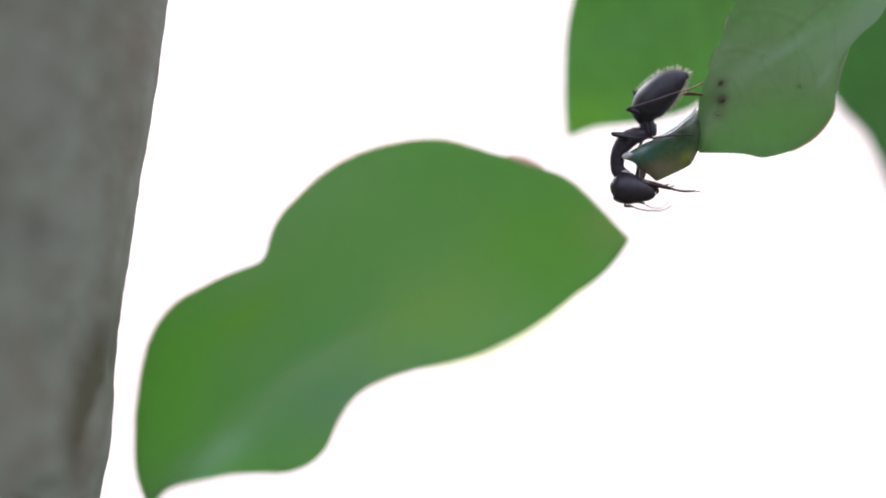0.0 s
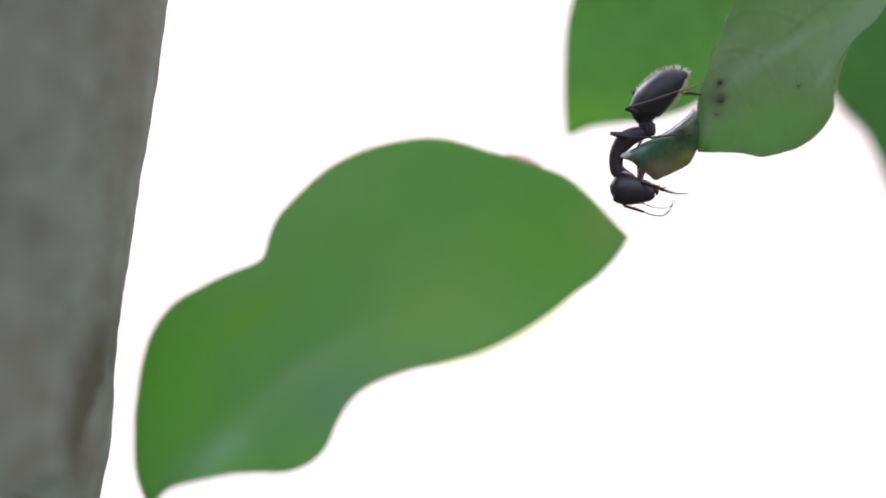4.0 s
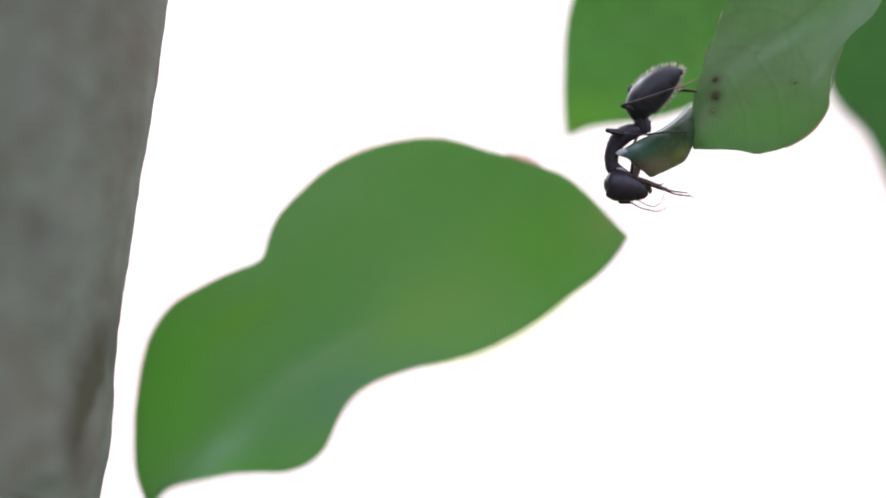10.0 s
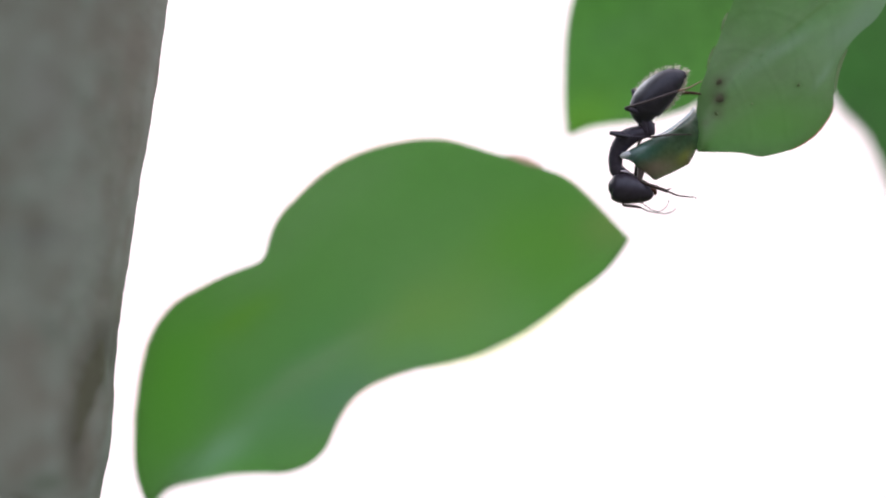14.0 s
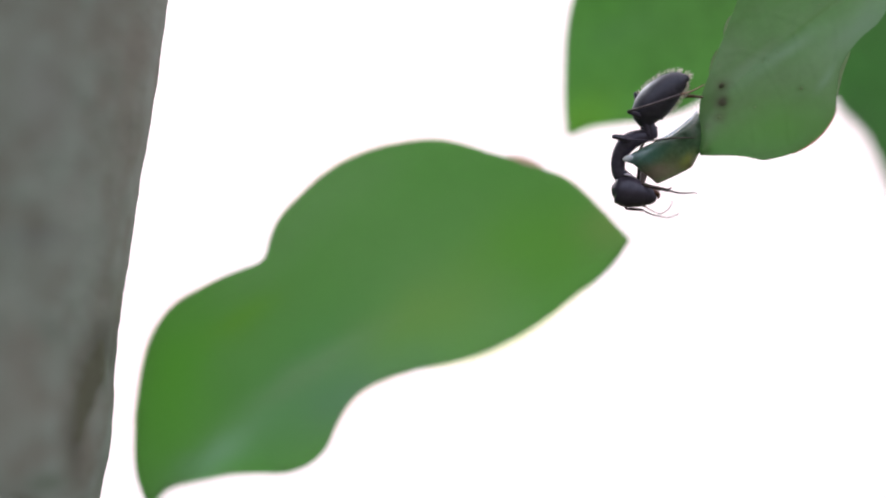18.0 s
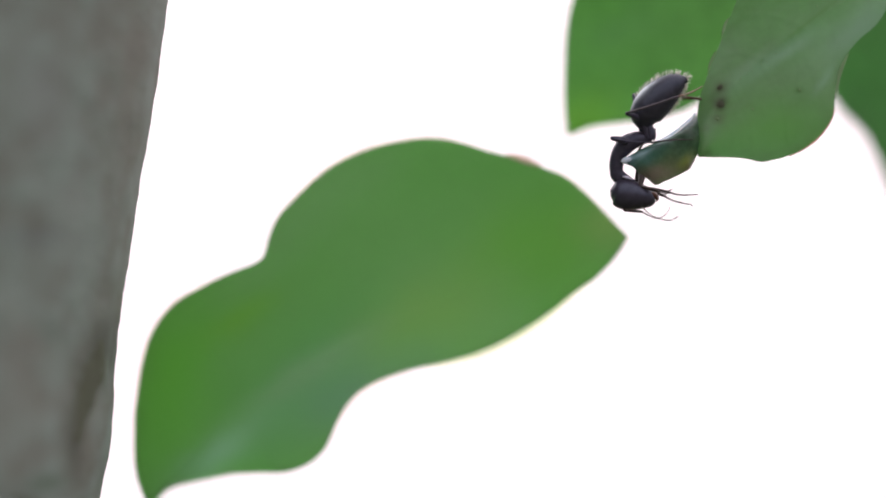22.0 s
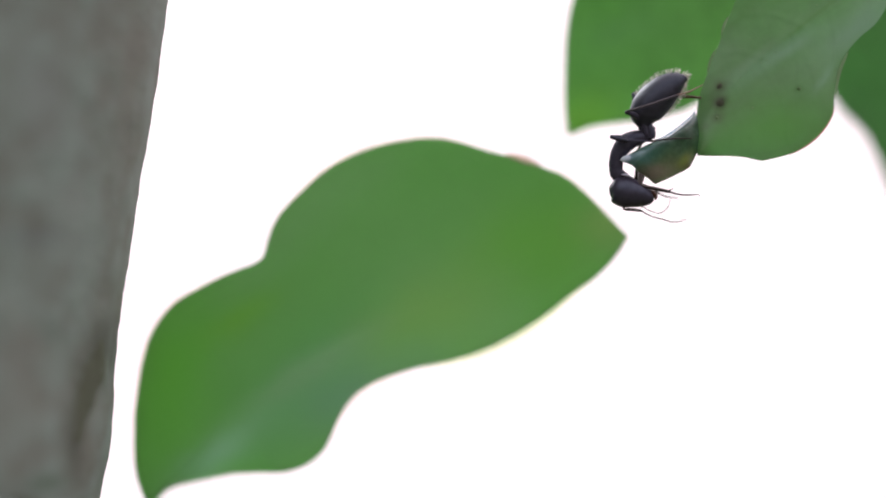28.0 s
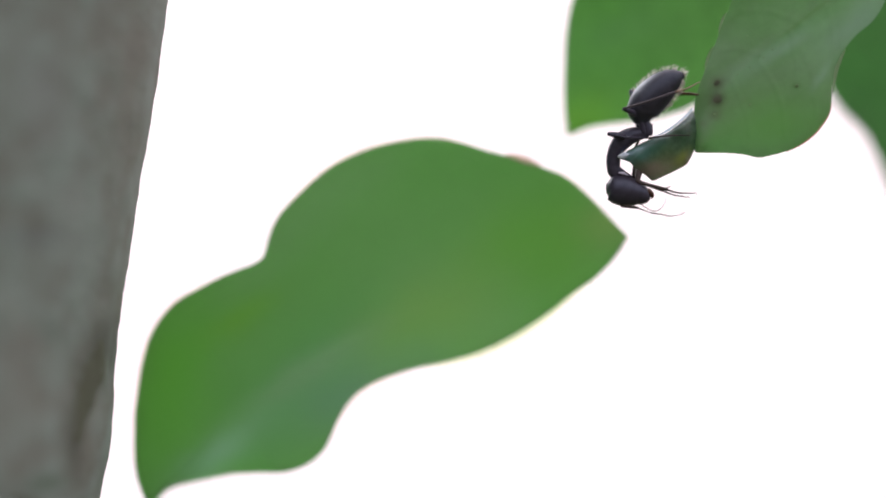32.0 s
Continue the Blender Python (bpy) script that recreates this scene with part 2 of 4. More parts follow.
FLECK = lamina("leaf_fleck", (0.09, 0.13, 0.08), (0.12, 0.17, 0.10), (0.55, 0.75, 0.46), (0.62, 0.82, 0.52), 3000, 0.5, 0.5)
PALE_RIM = lamina("pale_rim", (0.12, 0.19, 0.10), (0.15, 0.22, 0.13), (0.15, 0.25, 0.125), (0.17, 0.275, 0.145), 900, 0.45, 0.66)
RED_RIM = lamina("reddish_rim", (0.24, 0.11, 0.06), (0.28, 0.14, 0.08), (0.86, 0.66, 0.54), (0.9, 0.7, 0.58), 900, 0.5, 0.8)
# sky sheen on the curled tip, put into pale bluish colours
RIM_SHEEN = lamina("rim_sheen", (0.44, 0.58, 0.76), (0.78, 0.86, 0.97), (0.58, 0.76, 0.96), (0.84, 0.92, 1.0), 1400, 0.22, 0.75, bump=0.00003, gloss=0.9, cells=0.7)
POINT_SHEEN = solid("sheen_point", [(0.3, (0.44, 0.58, 0.76)), (0.5, (0.62, 0.75, 0.92)), (0.75, (0.76, 0.85, 0.97))], 1800, 0.25, bump=0.00003, specular=0.9)
# two pale streaks paint the down and its bluish sheen along the upper rim
GASTER = solid("abdomen_cuticle", [(0.3, (0.026, 0.025, 0.036)), (0.75, (0.044, 0.041, 0.056))], 2500, 0.38, bump=0.00001, specular=0.45, origin=(11.40, 6.30, 0.0), patches=(
    ((0.12, 0.14, 0.17), 11.08, 9.16, 1.7, 0.36, 48, 0.8), ((0.66, 0.73, 0.82), 11.00, 9.28, 1.5, 0.27, 48, 1.0)))
GASTER.node_tree.nodes["Principled BSDF"].inputs["Sheen Weight"].default_value = 0.6
GASTER.node_tree.nodes["Principled BSDF"].inputs["Sheen Roughness"].default_value = 0.2
GASTER.node_tree.nodes["Principled BSDF"].inputs["Sheen Tint"].default_value = (0.55, 0.76, 1.0, 1)
CUTICLE = solid("black_cuticle", [(0.3, (0.035, 0.031, 0.048)), (0.75, (0.054, 0.049, 0.073))], 2500, 0.32, bump=0.000006, specular=0.5)
DULL = solid("dull_cuticle", [(0.3, (0.037, 0.032, 0.051)), (0.75, (0.060, 0.054, 0.079))], 4000, 0.38, bump=0.00002, specular=0.45)
LIMB = solid("leg_cuticle", [(0.3, (0.026, 0.020, 0.022)), (0.75, (0.050, 0.036, 0.034))], 3000, 0.40, specular=0.4)
# the sky's glint at the neck, put into a pale lavender colour
NECK_GLINT = solid("neck_glint", [(0.3, (0.52, 0.52, 0.72)), (0.75, (0.68, 0.68, 0.86))], 3000, 0.25, specular=0.8)
# near hind shin: haze from blur and light put into a paler grey
HAZE = solid("hazy_leg_cuticle", [(0.3, (0.044, 0.039, 0.052)), (0.75, (0.076, 0.068, 0.085))], 3000, 0.5, specular=0.5)
FOOT = solid("foot_cuticle", [(0.3, (0.05, 0.024, 0.018)), (0.75, (0.11, 0.055, 0.036))], 3000, 0.45)
PALE_FOOT = solid("pale_foot_cuticle", [(0.3, (0.17, 0.115, 0.09)), (0.75, (0.27, 0.18, 0.14))], 3000, 0.45)
JAW = solid("jaw_cuticle", [(0.3, (0.06, 0.026, 0.019)), (0.75, (0.11, 0.046, 0.032))], 3000, 0.4)
for cuticle in (GASTER, CUTICLE, DULL):
    cuticle.node_tree.nodes["Principled BSDF"].inputs["Specular Tint"].default_value = (0.55, 0.75, 1.0, 1)
HAIR = lamina("pale_hair", (0.80, 0.80, 0.78), (0.86, 0.86, 0.84), (0.95, 0.94, 0.90), (0.97, 0.96, 0.92), 2000, 0.4, 0.7)


# ---- building helpers: lengths in millimetres on the stage's axes ----
def curve(points, x):
    """A smooth value at x in 0..1 through evenly numbered points (numbers or vectors)."""
    n = len(points) - 1
    f = min(max(x, 0.0), 1.0) * n
    i = min(int(f), n - 1)
    t = f - i
    b, c = points[i], points[i + 1]
    a = points[i - 1] if i else b + (b - c)
    d = points[i + 2] if i + 2 <= n else c + (c - b)
    return ((b * 2) + (c - a) * t + (a * 2 - b * 5 + c * 4 - d) * (t * t) + (b * 3 - a - c * 3 + d) * (t * t * t)) * 0.5


def knots(xs, ys, x):
    """A smooth curve through unevenly spaced knots."""
    i = 0
    while i < len(xs) - 2 and x > xs[i + 1]:
        i += 1
    h = xs[i + 1] - xs[i]
    t = min(max((x - xs[i]) / h, 0.0), 1.0)
    slope = (ys[i + 1] - ys[i]) / h
    before = (ys[i] - ys[i - 1]) / (xs[i] - xs[i - 1]) if i else slope
    after = (ys[i + 2] - ys[i + 1]) / (xs[i + 2] - xs[i + 1]) if i + 2 < len(xs) else slope
    m0, m1 = (slope + before) / 2, (slope + after) / 2
    t2, t3 = t * t, t * t * t
    return (2 * t3 - 3 * t2 + 1) * ys[i] + (t3 - 2 * t2 + t) * h * m0 + (3 * t2 - 2 * t3) * ys[i + 1] + (t3 - t2) * h * m1


def tube(bm, pts, radii, rings=14, sides=12, depth=1.0, lump=0.0, lump_scale=1.0):
    """A tapered limb with round ends through the points; depth squeezes its section along w."""
    pts = [Vector(p) for p in pts]
    radii = [float(r) for r in radii]
    loops = []
    for k in range(rings + 1):
        x = k / rings
        c, r = curve(pts, x), max(curve(radii, x), 0.002)
        along = (curve(pts, min(x + 0.02, 1)) - curve(pts, max(x - 0.02, 0))).normalized()
        side = along.cross(Vector((0, 0, 1)))
        if side.length < 0.05:
            side = along.cross(Vector((0, 1, 0)))
        side.normalize()
        front = side.cross(along)
        loop = []
        for j in range(sides):
            a = 2 * math.pi * j / sides
            p = c + (side * math.cos(a) + front * math.sin(a) * depth) * r
            if lump:
                p += (p - c) * lump * noise.noise(p * lump_scale)
            loop.append(bm.verts.new(p))
        loops.append(loop)
    for a, b in zip(loops, loops[1:]):
        for j in range(sides):
            bm.faces.new((a[j], a[(j + 1) % sides], b[(j + 1) % sides], b[j]))
    bm.faces.new(loops[0][::-1])
    bm.faces.new(loops[-1])
    return bm


def mesh_of(name, bm, material, origin=(0, 0, 0)):
    o = Vector(origin)
    for v in bm.verts:
        v.co = (v.co - o) * MM
    bmesh.ops.recalc_face_normals(bm, faces=bm.faces)
    me = bpy.data.meshes.new(name)
    bm.to_mesh(me)
    bm.free()
    me.materials.append(material)
    for p in me.polygons:
        p.use_smooth = True
    return me


def part(name, bm, material, parent, label="", origin=(0, 0, 0), at=None):
    """Links a bmesh as one mesh object under a thing or a part. at: its pose in the parent's space."""
    ob = new(name, mesh_of(name, bm, material, origin))
    ob.parent = parent
    if at is not None:
        ob.matrix_basis = at
    if label:
        tagged(ob, label)
    return ob


def shift(p, o=(0, 0, 0)):
    return Matrix.Translation((Vector(p) - Vector(o)) * MM)


def staged(p):
    """The world pose of a thing whose origin lies at p on the stage."""
    return STAGE @ shift(p)


def crisp(face):
    """Keeps the edges of a narrow rim sharp, so that the wide faces beside it stay flat."""
    for e in face.edges:
        e.smooth = False


def blade(spine, xs, left, right, bulge, thick=0.22, ns=90, nt=26, rib=None, relief=None):
    """A leaf blade: half widths on both sides of a spine, bent towards w by bulge(s, t), with a real thickness.
    rib(s): half the width that is left open for a midrib. Returns the mesh and a function that gives the blade's place at (s, t)."""
    bm = bmesh.new()
    spine = [Vector(p) for p in spine]
    fine = [curve(spine, i / 400) for i in range(401)]
    run = [0.0]
    for a, b in zip(fine, fine[1:]):
        run.append(run[-1] + (b - a).length)

    def along(s):
        want = min(max(s, 0.0), 1.0) * run[-1]
        i = max(min(int(np.searchsorted(run, want)), 400), 1)
        f = (want - run[i - 1]) / (run[i] - run[i - 1])
        return fine[i - 1].lerp(fine[i], f)

    def place(s, q, out=0.0):
        c, t = along(s), (along(s + 0.015) - along(s - 0.015)).normalized()
        side = Vector((-t.y, t.x, 0)).normalized()
        half = max(knots(xs, left, s) if q > 0 else knots(xs, right, s), 0.03)
        p = c + side * (q * half + (math.copysign(out, q) if q else 0.0))
        p.z += bulge(s, q)
        if relief:
            p.z += relief(p)
        return p

    def shell(qs, open_rib):
        sheets = [[], []]
        for k in range(ns + 1):
            s = k / ns
            row = []
            for q in qs:
                half = max(knots(xs, left, s) if sum(qs) > 0 else knots(xs, right, s), 0.03) if open_rib else 1.0
                gap = min(rib(s), half * 0.9) / half if open_rib else 0.0
                row.append((place(s, math.copysign(gap + (1 - gap) * abs(q), sum(qs)) if open_rib else q), q))
            for sheet, sign in zip(sheets, (0.5, -0.5)):
                sheet.append([bm.verts.new(p + Vector((0, 0, sign * thick * (1 - 0.75 * abs(q) ** 6)))) for p, q in row])
        m = len(qs) - 1
        for sheet in sheets:
            for a, b in zip(sheet, sheet[1:]):
                for j in range(m):
                    bm.faces.new((a[j], a[j + 1], b[j + 1], b[j]))
        f, g = sheets
        for k in range(ns):
            for j in ((m,) if open_rib else (0, m)):
                crisp(bm.faces.new((f[k][j], f[k + 1][j], g[k + 1][j], g[k][j])))
        for j in range(m):
            for k in (0, ns):
                crisp(bm.faces.new((f[k][j], f[k][j + 1], g[k][j + 1], g[k][j])))

    if rib:
        h = nt // 2
        shell([(j / h) ** 0.85 for j in range(h + 1)], True)
        shell([-((j / h) ** 0.85) for j in range(h + 1)], True)
    else:
        shell([math.copysign(abs(1 - 2 * j / nt) ** 0.85, 1 - 2 * j / nt) for j in range(nt + 1)], False)
    return bm, place


def midrib(place, widths, rib, thick=0.22, ns=90, ridge=0.12):
    """The midrib that fills the gap of a blade edge to edge, swelling on both faces. widths: the blade's half widths at s."""
    bm = bmesh.new()
    sheets = [[], []]
    for k in range(ns + 1):
        s = k / ns
        row = []
        for c in (-1.0, -0.6, -0.25, 0.25, 0.6, 1.0):
            half = max(widths(s, c), 0.03)
            row.append((place(s, c * min(rib(s), half * 0.9) / half), 1 - c * c))
        for sheet, sign in zip(sheets, (0.5, -0.5)):
            sheet.append([bm.verts.new(p + Vector((0, 0, sign * (thick + ridge * rib(s) * h)))) for p, h in row])
    for sheet in sheets:
        for a, b in zip(sheet, sheet[1:]):
            for j in range(5):
                bm.faces.new((a[j], a[j + 1], b[j + 1], b[j]))
    f, g = sheets
    for j in range(5):
        for k in (0, ns):
            bm.faces.new((f[k][j], f[k][j + 1], g[k][j + 1], g[k][j]))
    return bm


def ribbon(bm, place, s0, s1, q, radius, rings=60, rise=0.0, out=0.0, depth=0.7):
    """A tapered cord that follows the blade at a share q of its width: a midrib or a margin."""
    pts = [place(s0 + (s1 - s0) * k / 12, q, out) + Vector((0, 0, rise)) for k in range(13)]
    tube(bm, pts, [radius(s0 + (s1 - s0) * k / 12) for k in range(13)], rings, 10, depth)
    return bm


def membrane(place, s0, s1, q, width, rings=70, start=0.0):
    """A thin clear film along the blade's edge, widest in the middle of its run."""
    bm = bmesh.new()
    rows = []
    for k in range(rings + 1):
        s = s0 + (s1 - s0) * k / rings
        w = width * max(0.0, math.sin(math.pi * (start + (1 - start) * k / rings))) ** 0.6
        rows.append([bm.verts.new(place(s, q, d)) for d in (-0.02, w * 0.5, w)])
    for a, b in zip(rows, rows[1:]):
        for j in range(2):
            bm.faces.new((a[j], a[j + 1], b[j + 1], b[j]))
    return bm


# ---- ground: one dark sheet under the open sky ----
def build_ground():
    bm = bmesh.new()
    n = 60
    grid = [[None] * (n + 1) for _ in range(n + 1)]
    for i in range(n + 1):
        for j in range(n + 1):
            x, y = [math.copysign(abs(2 * q / n - 1) ** 3, 2 * q - n) * 900e3 for q in (i, j)]
            far = min(math.hypot(x, y) / 5e3, 1.0)
            grid[i][j] = bm.verts.new((x, y, 40 * far * noise.noise(Vector((x, y, 0)) * 0.0002)))
    for i in range(n):
        for j in range(n):
            bm.faces.new((grid[i][j], grid[i + 1][j], grid[i + 1][j + 1], grid[i][j + 1]))
    tagged(new("ground", mesh_of("ground", bm, SOIL)), "dark soil and low grass under the tree", "ground", kind="structure")


# ---- the tree: a slender leaning trunk with a twig ----
def build_tree():
    radius = 38.0
    edge = [(-14.22, 21.33), (-15.25, 13.81), (-16.04, 8.18), (-16.73, 4.10), (-17.29, 0.34), (-17.82, -3.10), (-18.20, -6.23), (-18.32, -9.05), (-18.48, -11.09), (-19.08, -13.81), (-20.48, -21.58)]
    vs = [e[1] for e in edge][::-1]
    us = [e[0] for e in edge][::-1]
    slope_low = (us[1] - us[0]) / (vs[1] - vs[0])
    slope_high = (us[-1] - us[-2]) / (vs[-1] - vs[-2])
    heights = [-1560.0 + 38 * k for k in range(41)] + [-30 + 0.5 * k for k in range(121)] + [45 + 40 * k for k in range(13)]
    heights = sorted(set(heights))
    base = Vector(TREE_FOOT)
    tree = new("tree")
    tree.matrix_world = staged(base)
    tagged(tree, "slender leaning tree trunk with smooth grey-green bark", "tree")

    def bark(middle, d, r, out=0.0):
        """A point of the uneven bark in the direction d from the trunk's middle."""
        p = middle + d * r
        return p + d * (out + 0.10 * noise.noise(p * 0.9) + 0.025 * noise.noise(p * 2.6) + 0.25 * noise.noise(p * 0.15) * (1 - max(0.0, d.x) ** 4))
    bm = bmesh.new()
    loops, sides = [], 200
    for h in heights:
        if h < vs[0]:
            u = us[0] + slope_low * (h - vs[0])
        elif h > vs[-1]:
            u = us[-1] + slope_high * (h - vs[-1])
        else:
            u = knots(vs, us, h)
        r = radius + max(0.0, -h - 60) * 0.008 - max(0.0, h - 60) * 0.012
        loop = []
        for j in range(sides):
            a = 2 * math.pi * j / sides
            d = Vector((math.cos(a), 0, math.sin(a)))
            loop.append(bm.verts.new(bark(Vector((u + 0.12 - radius, h, 3.0)), d, r)))
        loops.append(loop)
    for a, b in zip(loops, loops[1:]):
        for j in range(sides):
            bm.faces.new((a[j], a[(j + 1) % sides], b[(j + 1) % sides], b[j]))
    bm.faces.new(loops[0][::-1])
    bm.faces.new(loops[-1])
    trunk = part("trunk", bm, BARK, tree, "smooth grey-green bark with brown stains", base)

    # a long sunken scar and small nicks in the bark, on the trunk's right flank
    def on_trunk(u, v, out=0.0):
        middle = Vector((knots(vs, us, v) + 0.12 - radius, v, 3.0))
        x = min((u - middle.x) / radius, 0.9999)
        return bark(middle, Vector((x, 0, math.sqrt(1 - x * x))), radius, out)
    for pts, half in (([(-18.20, -4.9), (-18.42, -5.9), (-18.72, -7.2), (-18.98, -8.8), (-19.16, -10.2)], [0.10, 0.30, 0.42, 0.30, 0.10]),
                      ([(-22.68, 9.43), (-22.99, 8.33), (-23.24, 7.39)], [0.2, 0.5, 0.2]),
                      ([(-21.74, -12.56), (-21.05, -12.97), (-20.33, -13.31)], [0.2, 0.45, 0.2])):
        line = [Vector((*p, 0)) for p in pts]
        bm = bmesh.new()
        grid = []
        for k in range(61):
            c, w = curve(line, k / 60), max(curve(half, k / 60), 0.05)
            rag = 1 + 0.3 * noise.noise(c * 0.5) + 0.12 * noise.noise(c * 1.6)
            grid.append([bm.verts.new(on_trunk(c.x + w * rag * t, c.y, 0.11 * (1 - t ** 4) - 0.06)) for t in (-1, -0.8, -0.5, -0.2, 0.2, 0.5, 0.8, 1)])
        for a, b in zip(grid, grid[1:]):
            for j in range(7):
                bm.faces.new((a[j], a[j + 1], b[j + 1], b[j]))
        part("bark_scar", bm, SCAR, trunk, "dark brown bark scar", base)
    for x, y in ((-15.57, 11.75), (-16.54, 5.42), (-18.39, -9.99), (-17.16, 0.97)):
        bm = bmesh.new()
        tube(bm, [(x - 0.45, y + 0.25, 0.6), (x - 0.05, y, 0.35), (x - 0.3, y - 0.3, 0.5)], [0.06, 0.09, 0.05], 8, 8)
        part("bark_flake", bm, BARK, trunk, "", base)
    # the twig above, from which the upper leaves hang
    bm = bmesh.new()
    tube(bm, [(-20.43, 22.70, -16.00), (-9.61, 23.78, -16.00), (3.94, 22.97, -17.00), (17.46, 21.35, -16.00), (27.48, 20.24, -15.00), (32.71, 21.15, -14.00)], [1.6, 1.3, 1.15, 1.0, 0.9, 0.6], 60, 14, lump=0.12, lump_scale=0.6)
    part("twig", bm, TWIG, tree, "thin brown twig", base)


# ---- leaves ----
def side_veins(s, t, count, slant, height=0.05):
    """Low ridges that run from the midrib obliquely to the margin."""
    wave = max(0.0, math.cos(2 * math.pi * (count * s - slant * abs(t))))
    return height * wave ** 14 * (1 - abs(t)) * min(1.0, abs(t) * 8)


def leaf_thing(name, origin, label, group="leaves"):
    thing = new(name)
    thing.matrix_world = staged(origin)
    return tagged(thing, label, "leaf", group)


def build_big_leaf():
    spine = [(-16.92, -15.04, -7.0), (-15.37, -13.1, -7.0), (-11.48, -9.11, -7.0), (-5.97, -5.8, -7.0), (-0.45, -3.21, -7.0), (5.38, -0.94, -7.0), (10.67, 0.68, -7.0)]
    xs = [0, 0.03, 0.06, 0.1, 0.14, 0.18, 0.22, 0.26, 0.3, 0.34, 0.37, 0.39, 0.41, 0.43, 0.46, 0.5, 0.56, 0.62, 0.68, 0.75, 0.82, 0.88, 0.93, 0.97, 1]
    left = [0.0, 1.46, 2.63, 3.76, 4.72, 5.73, 6.65, 7.13, 7.05, 6.92, 6.78, 6.67, 6.82, 7.52, 8.34, 8.94, 9.59, 9.75, 9.49, 8.74, 7.03, 5.51, 4.05, 1.87, 0.0]
    right = [0.0, 0.0, 0.42, 1.31, 2.23, 3.3, 4.26, 4.69, 4.82, 4.53, 3.88, 3.43, 3.07, 2.79, 2.62, 2.65, 2.91, 3.29, 3.49, 3.33, 2.84, 2.16, 1.62, 0.85, 0.0]
    origin = spine[0]
    leaf = leaf_thing("leaf", origin, "broad wavy green leaf glowing in the backlight beside the trunk")

    def bulge(s, t):
        # the upper half waves, the lower half bends away from the lens towards the light
        wave = 0.9 * math.sin(5.2 * s + 0.6) * t
        half = wave + 1.6 * t * t * (s - 0.35) + 0.35 * math.sin(13 * s) * t * t if t > 0 else wave * (1 + t) - 1.5 * t * t
        cup = half * min(1.0, 2.5 * (1 - s))
        return side_veins(s, t, 8, 1.5, 0.03) + 0.32 * cup - 2.0 * (s - 0.5) ** 2 - 3.2 * max(0.0, 0.22 - s) * max(0.0, -t) * 4

    def rib(s):
        return 0.32 * (1 - s) ** 0.7 + 0.05
    bm, place = blade(spine, xs, left, right, bulge, rib=rib, ns=220, nt=44)
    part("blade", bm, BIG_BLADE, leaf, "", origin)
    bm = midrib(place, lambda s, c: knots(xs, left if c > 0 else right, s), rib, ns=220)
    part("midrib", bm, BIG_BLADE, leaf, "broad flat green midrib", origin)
    # the thin margin, painted pale where the edge turns to the light
    bm = membrane(place, 0.56, 0.93, -1.0, 0.28)
    part("margin", bm, MARGIN, leaf, "pale yellowish leaf margin", origin)
    # peach films added along the edge for the lens's colour fringe
    for s0, s1, q in ((0.02, 0.36, 1.0), (0.41, 0.83, 1.0), (0.90, 0.99, 1.0), (0.34, 0.56, -1.0)):
        part("margin", membrane(place, s0, s1, q, 0.15), PEACH, leaf, "thin peach leaf margin, standing for the lens fringe", origin)
    bm = ribbon(bmesh.new(), place, 0.84, 0.89, 1.0, lambda s: 0.04 + 0.16 * max(0.0, math.sin((s - 0.84) / 0.05 * math.pi)), rings=20, out=0.08)
    part("dry_nick", bm, DRY, leaf, "dry brownish nick in the margin", origin)
    foot = place(0, 0)
    bm = bmesh.new()
    tube(bm, [foot, foot + Vector((-1.3, -1.8, -0.4)), foot + Vector((-3.6, -3.0, -0.6)), foot + Vector((-7.0, -4.2, 0.5))], [0.4, 0.45, 0.5, 0.6], 20, 10)
    part("leaf_stalk", bm, STALK, leaf, "short green stalk", origin)
    return leaf, origin


def build_back_leaf():
    spine = [(18.46, 17.63, -12.0), (15.14, 14.14, -12.0), (11.16, 10.33, -12.0), (7.3, 6.64, -12.0)]
    xs = [0, 0.06, 0.12, 0.2, 0.28, 0.36, 0.44, 0.52, 0.6, 0.68, 0.76, 0.84, 0.9, 0.95, 1]
    left = [0.0, 1.58, 2.69, 3.32, 3.67, 3.92, 4.03, 3.99, 3.76, 3.16, 2.36, 1.39, 0.71, 0.34, 0.0]
    right = [0.0, 3.14, 4.92, 5.81, 6.24, 6.47, 6.49, 6.26, 5.86, 5.1, 4.09, 2.85, 1.89, 1.0, 0.0]
    origin = spine[0]
    leaf = leaf_thing("leaf", origin, "bright green leaf with a pointed tip behind the ant")

    def bulge(s, t):
        return side_veins(s, t, 8, 1.4) + (-0.45 if t > 0 else 0.2) * t * t + 0.2 * math.sin(7 * s) * t * (1 - abs(t)) - 1.0 * s * s

    def rib(s):
        return 0.20 * (1 - s) + 0.03
    bm, place = blade(spine, xs, left, right, bulge, rib=rib, ns=160, nt=40)
    part("blade", bm, BACK_BLADE, leaf, "", origin)
    bm = midrib(place, lambda s, c: knots(xs, left if c > 0 else right, s), rib, ns=160)
    part("midrib", bm, BACK_BLADE, leaf, "green midrib", origin)
    foot = place(0, 0)
    bm = bmesh.new()
    tube(bm, [foot, foot + Vector((0.6, 1.4, -1.0)), foot + Vector((0.9, 3.4, -3.4))], [0.28, 0.36, 0.42], 14, 10)
    part("leaf_stalk", bm, STALK, leaf, "short green stalk", origin)
    return leaf, origin


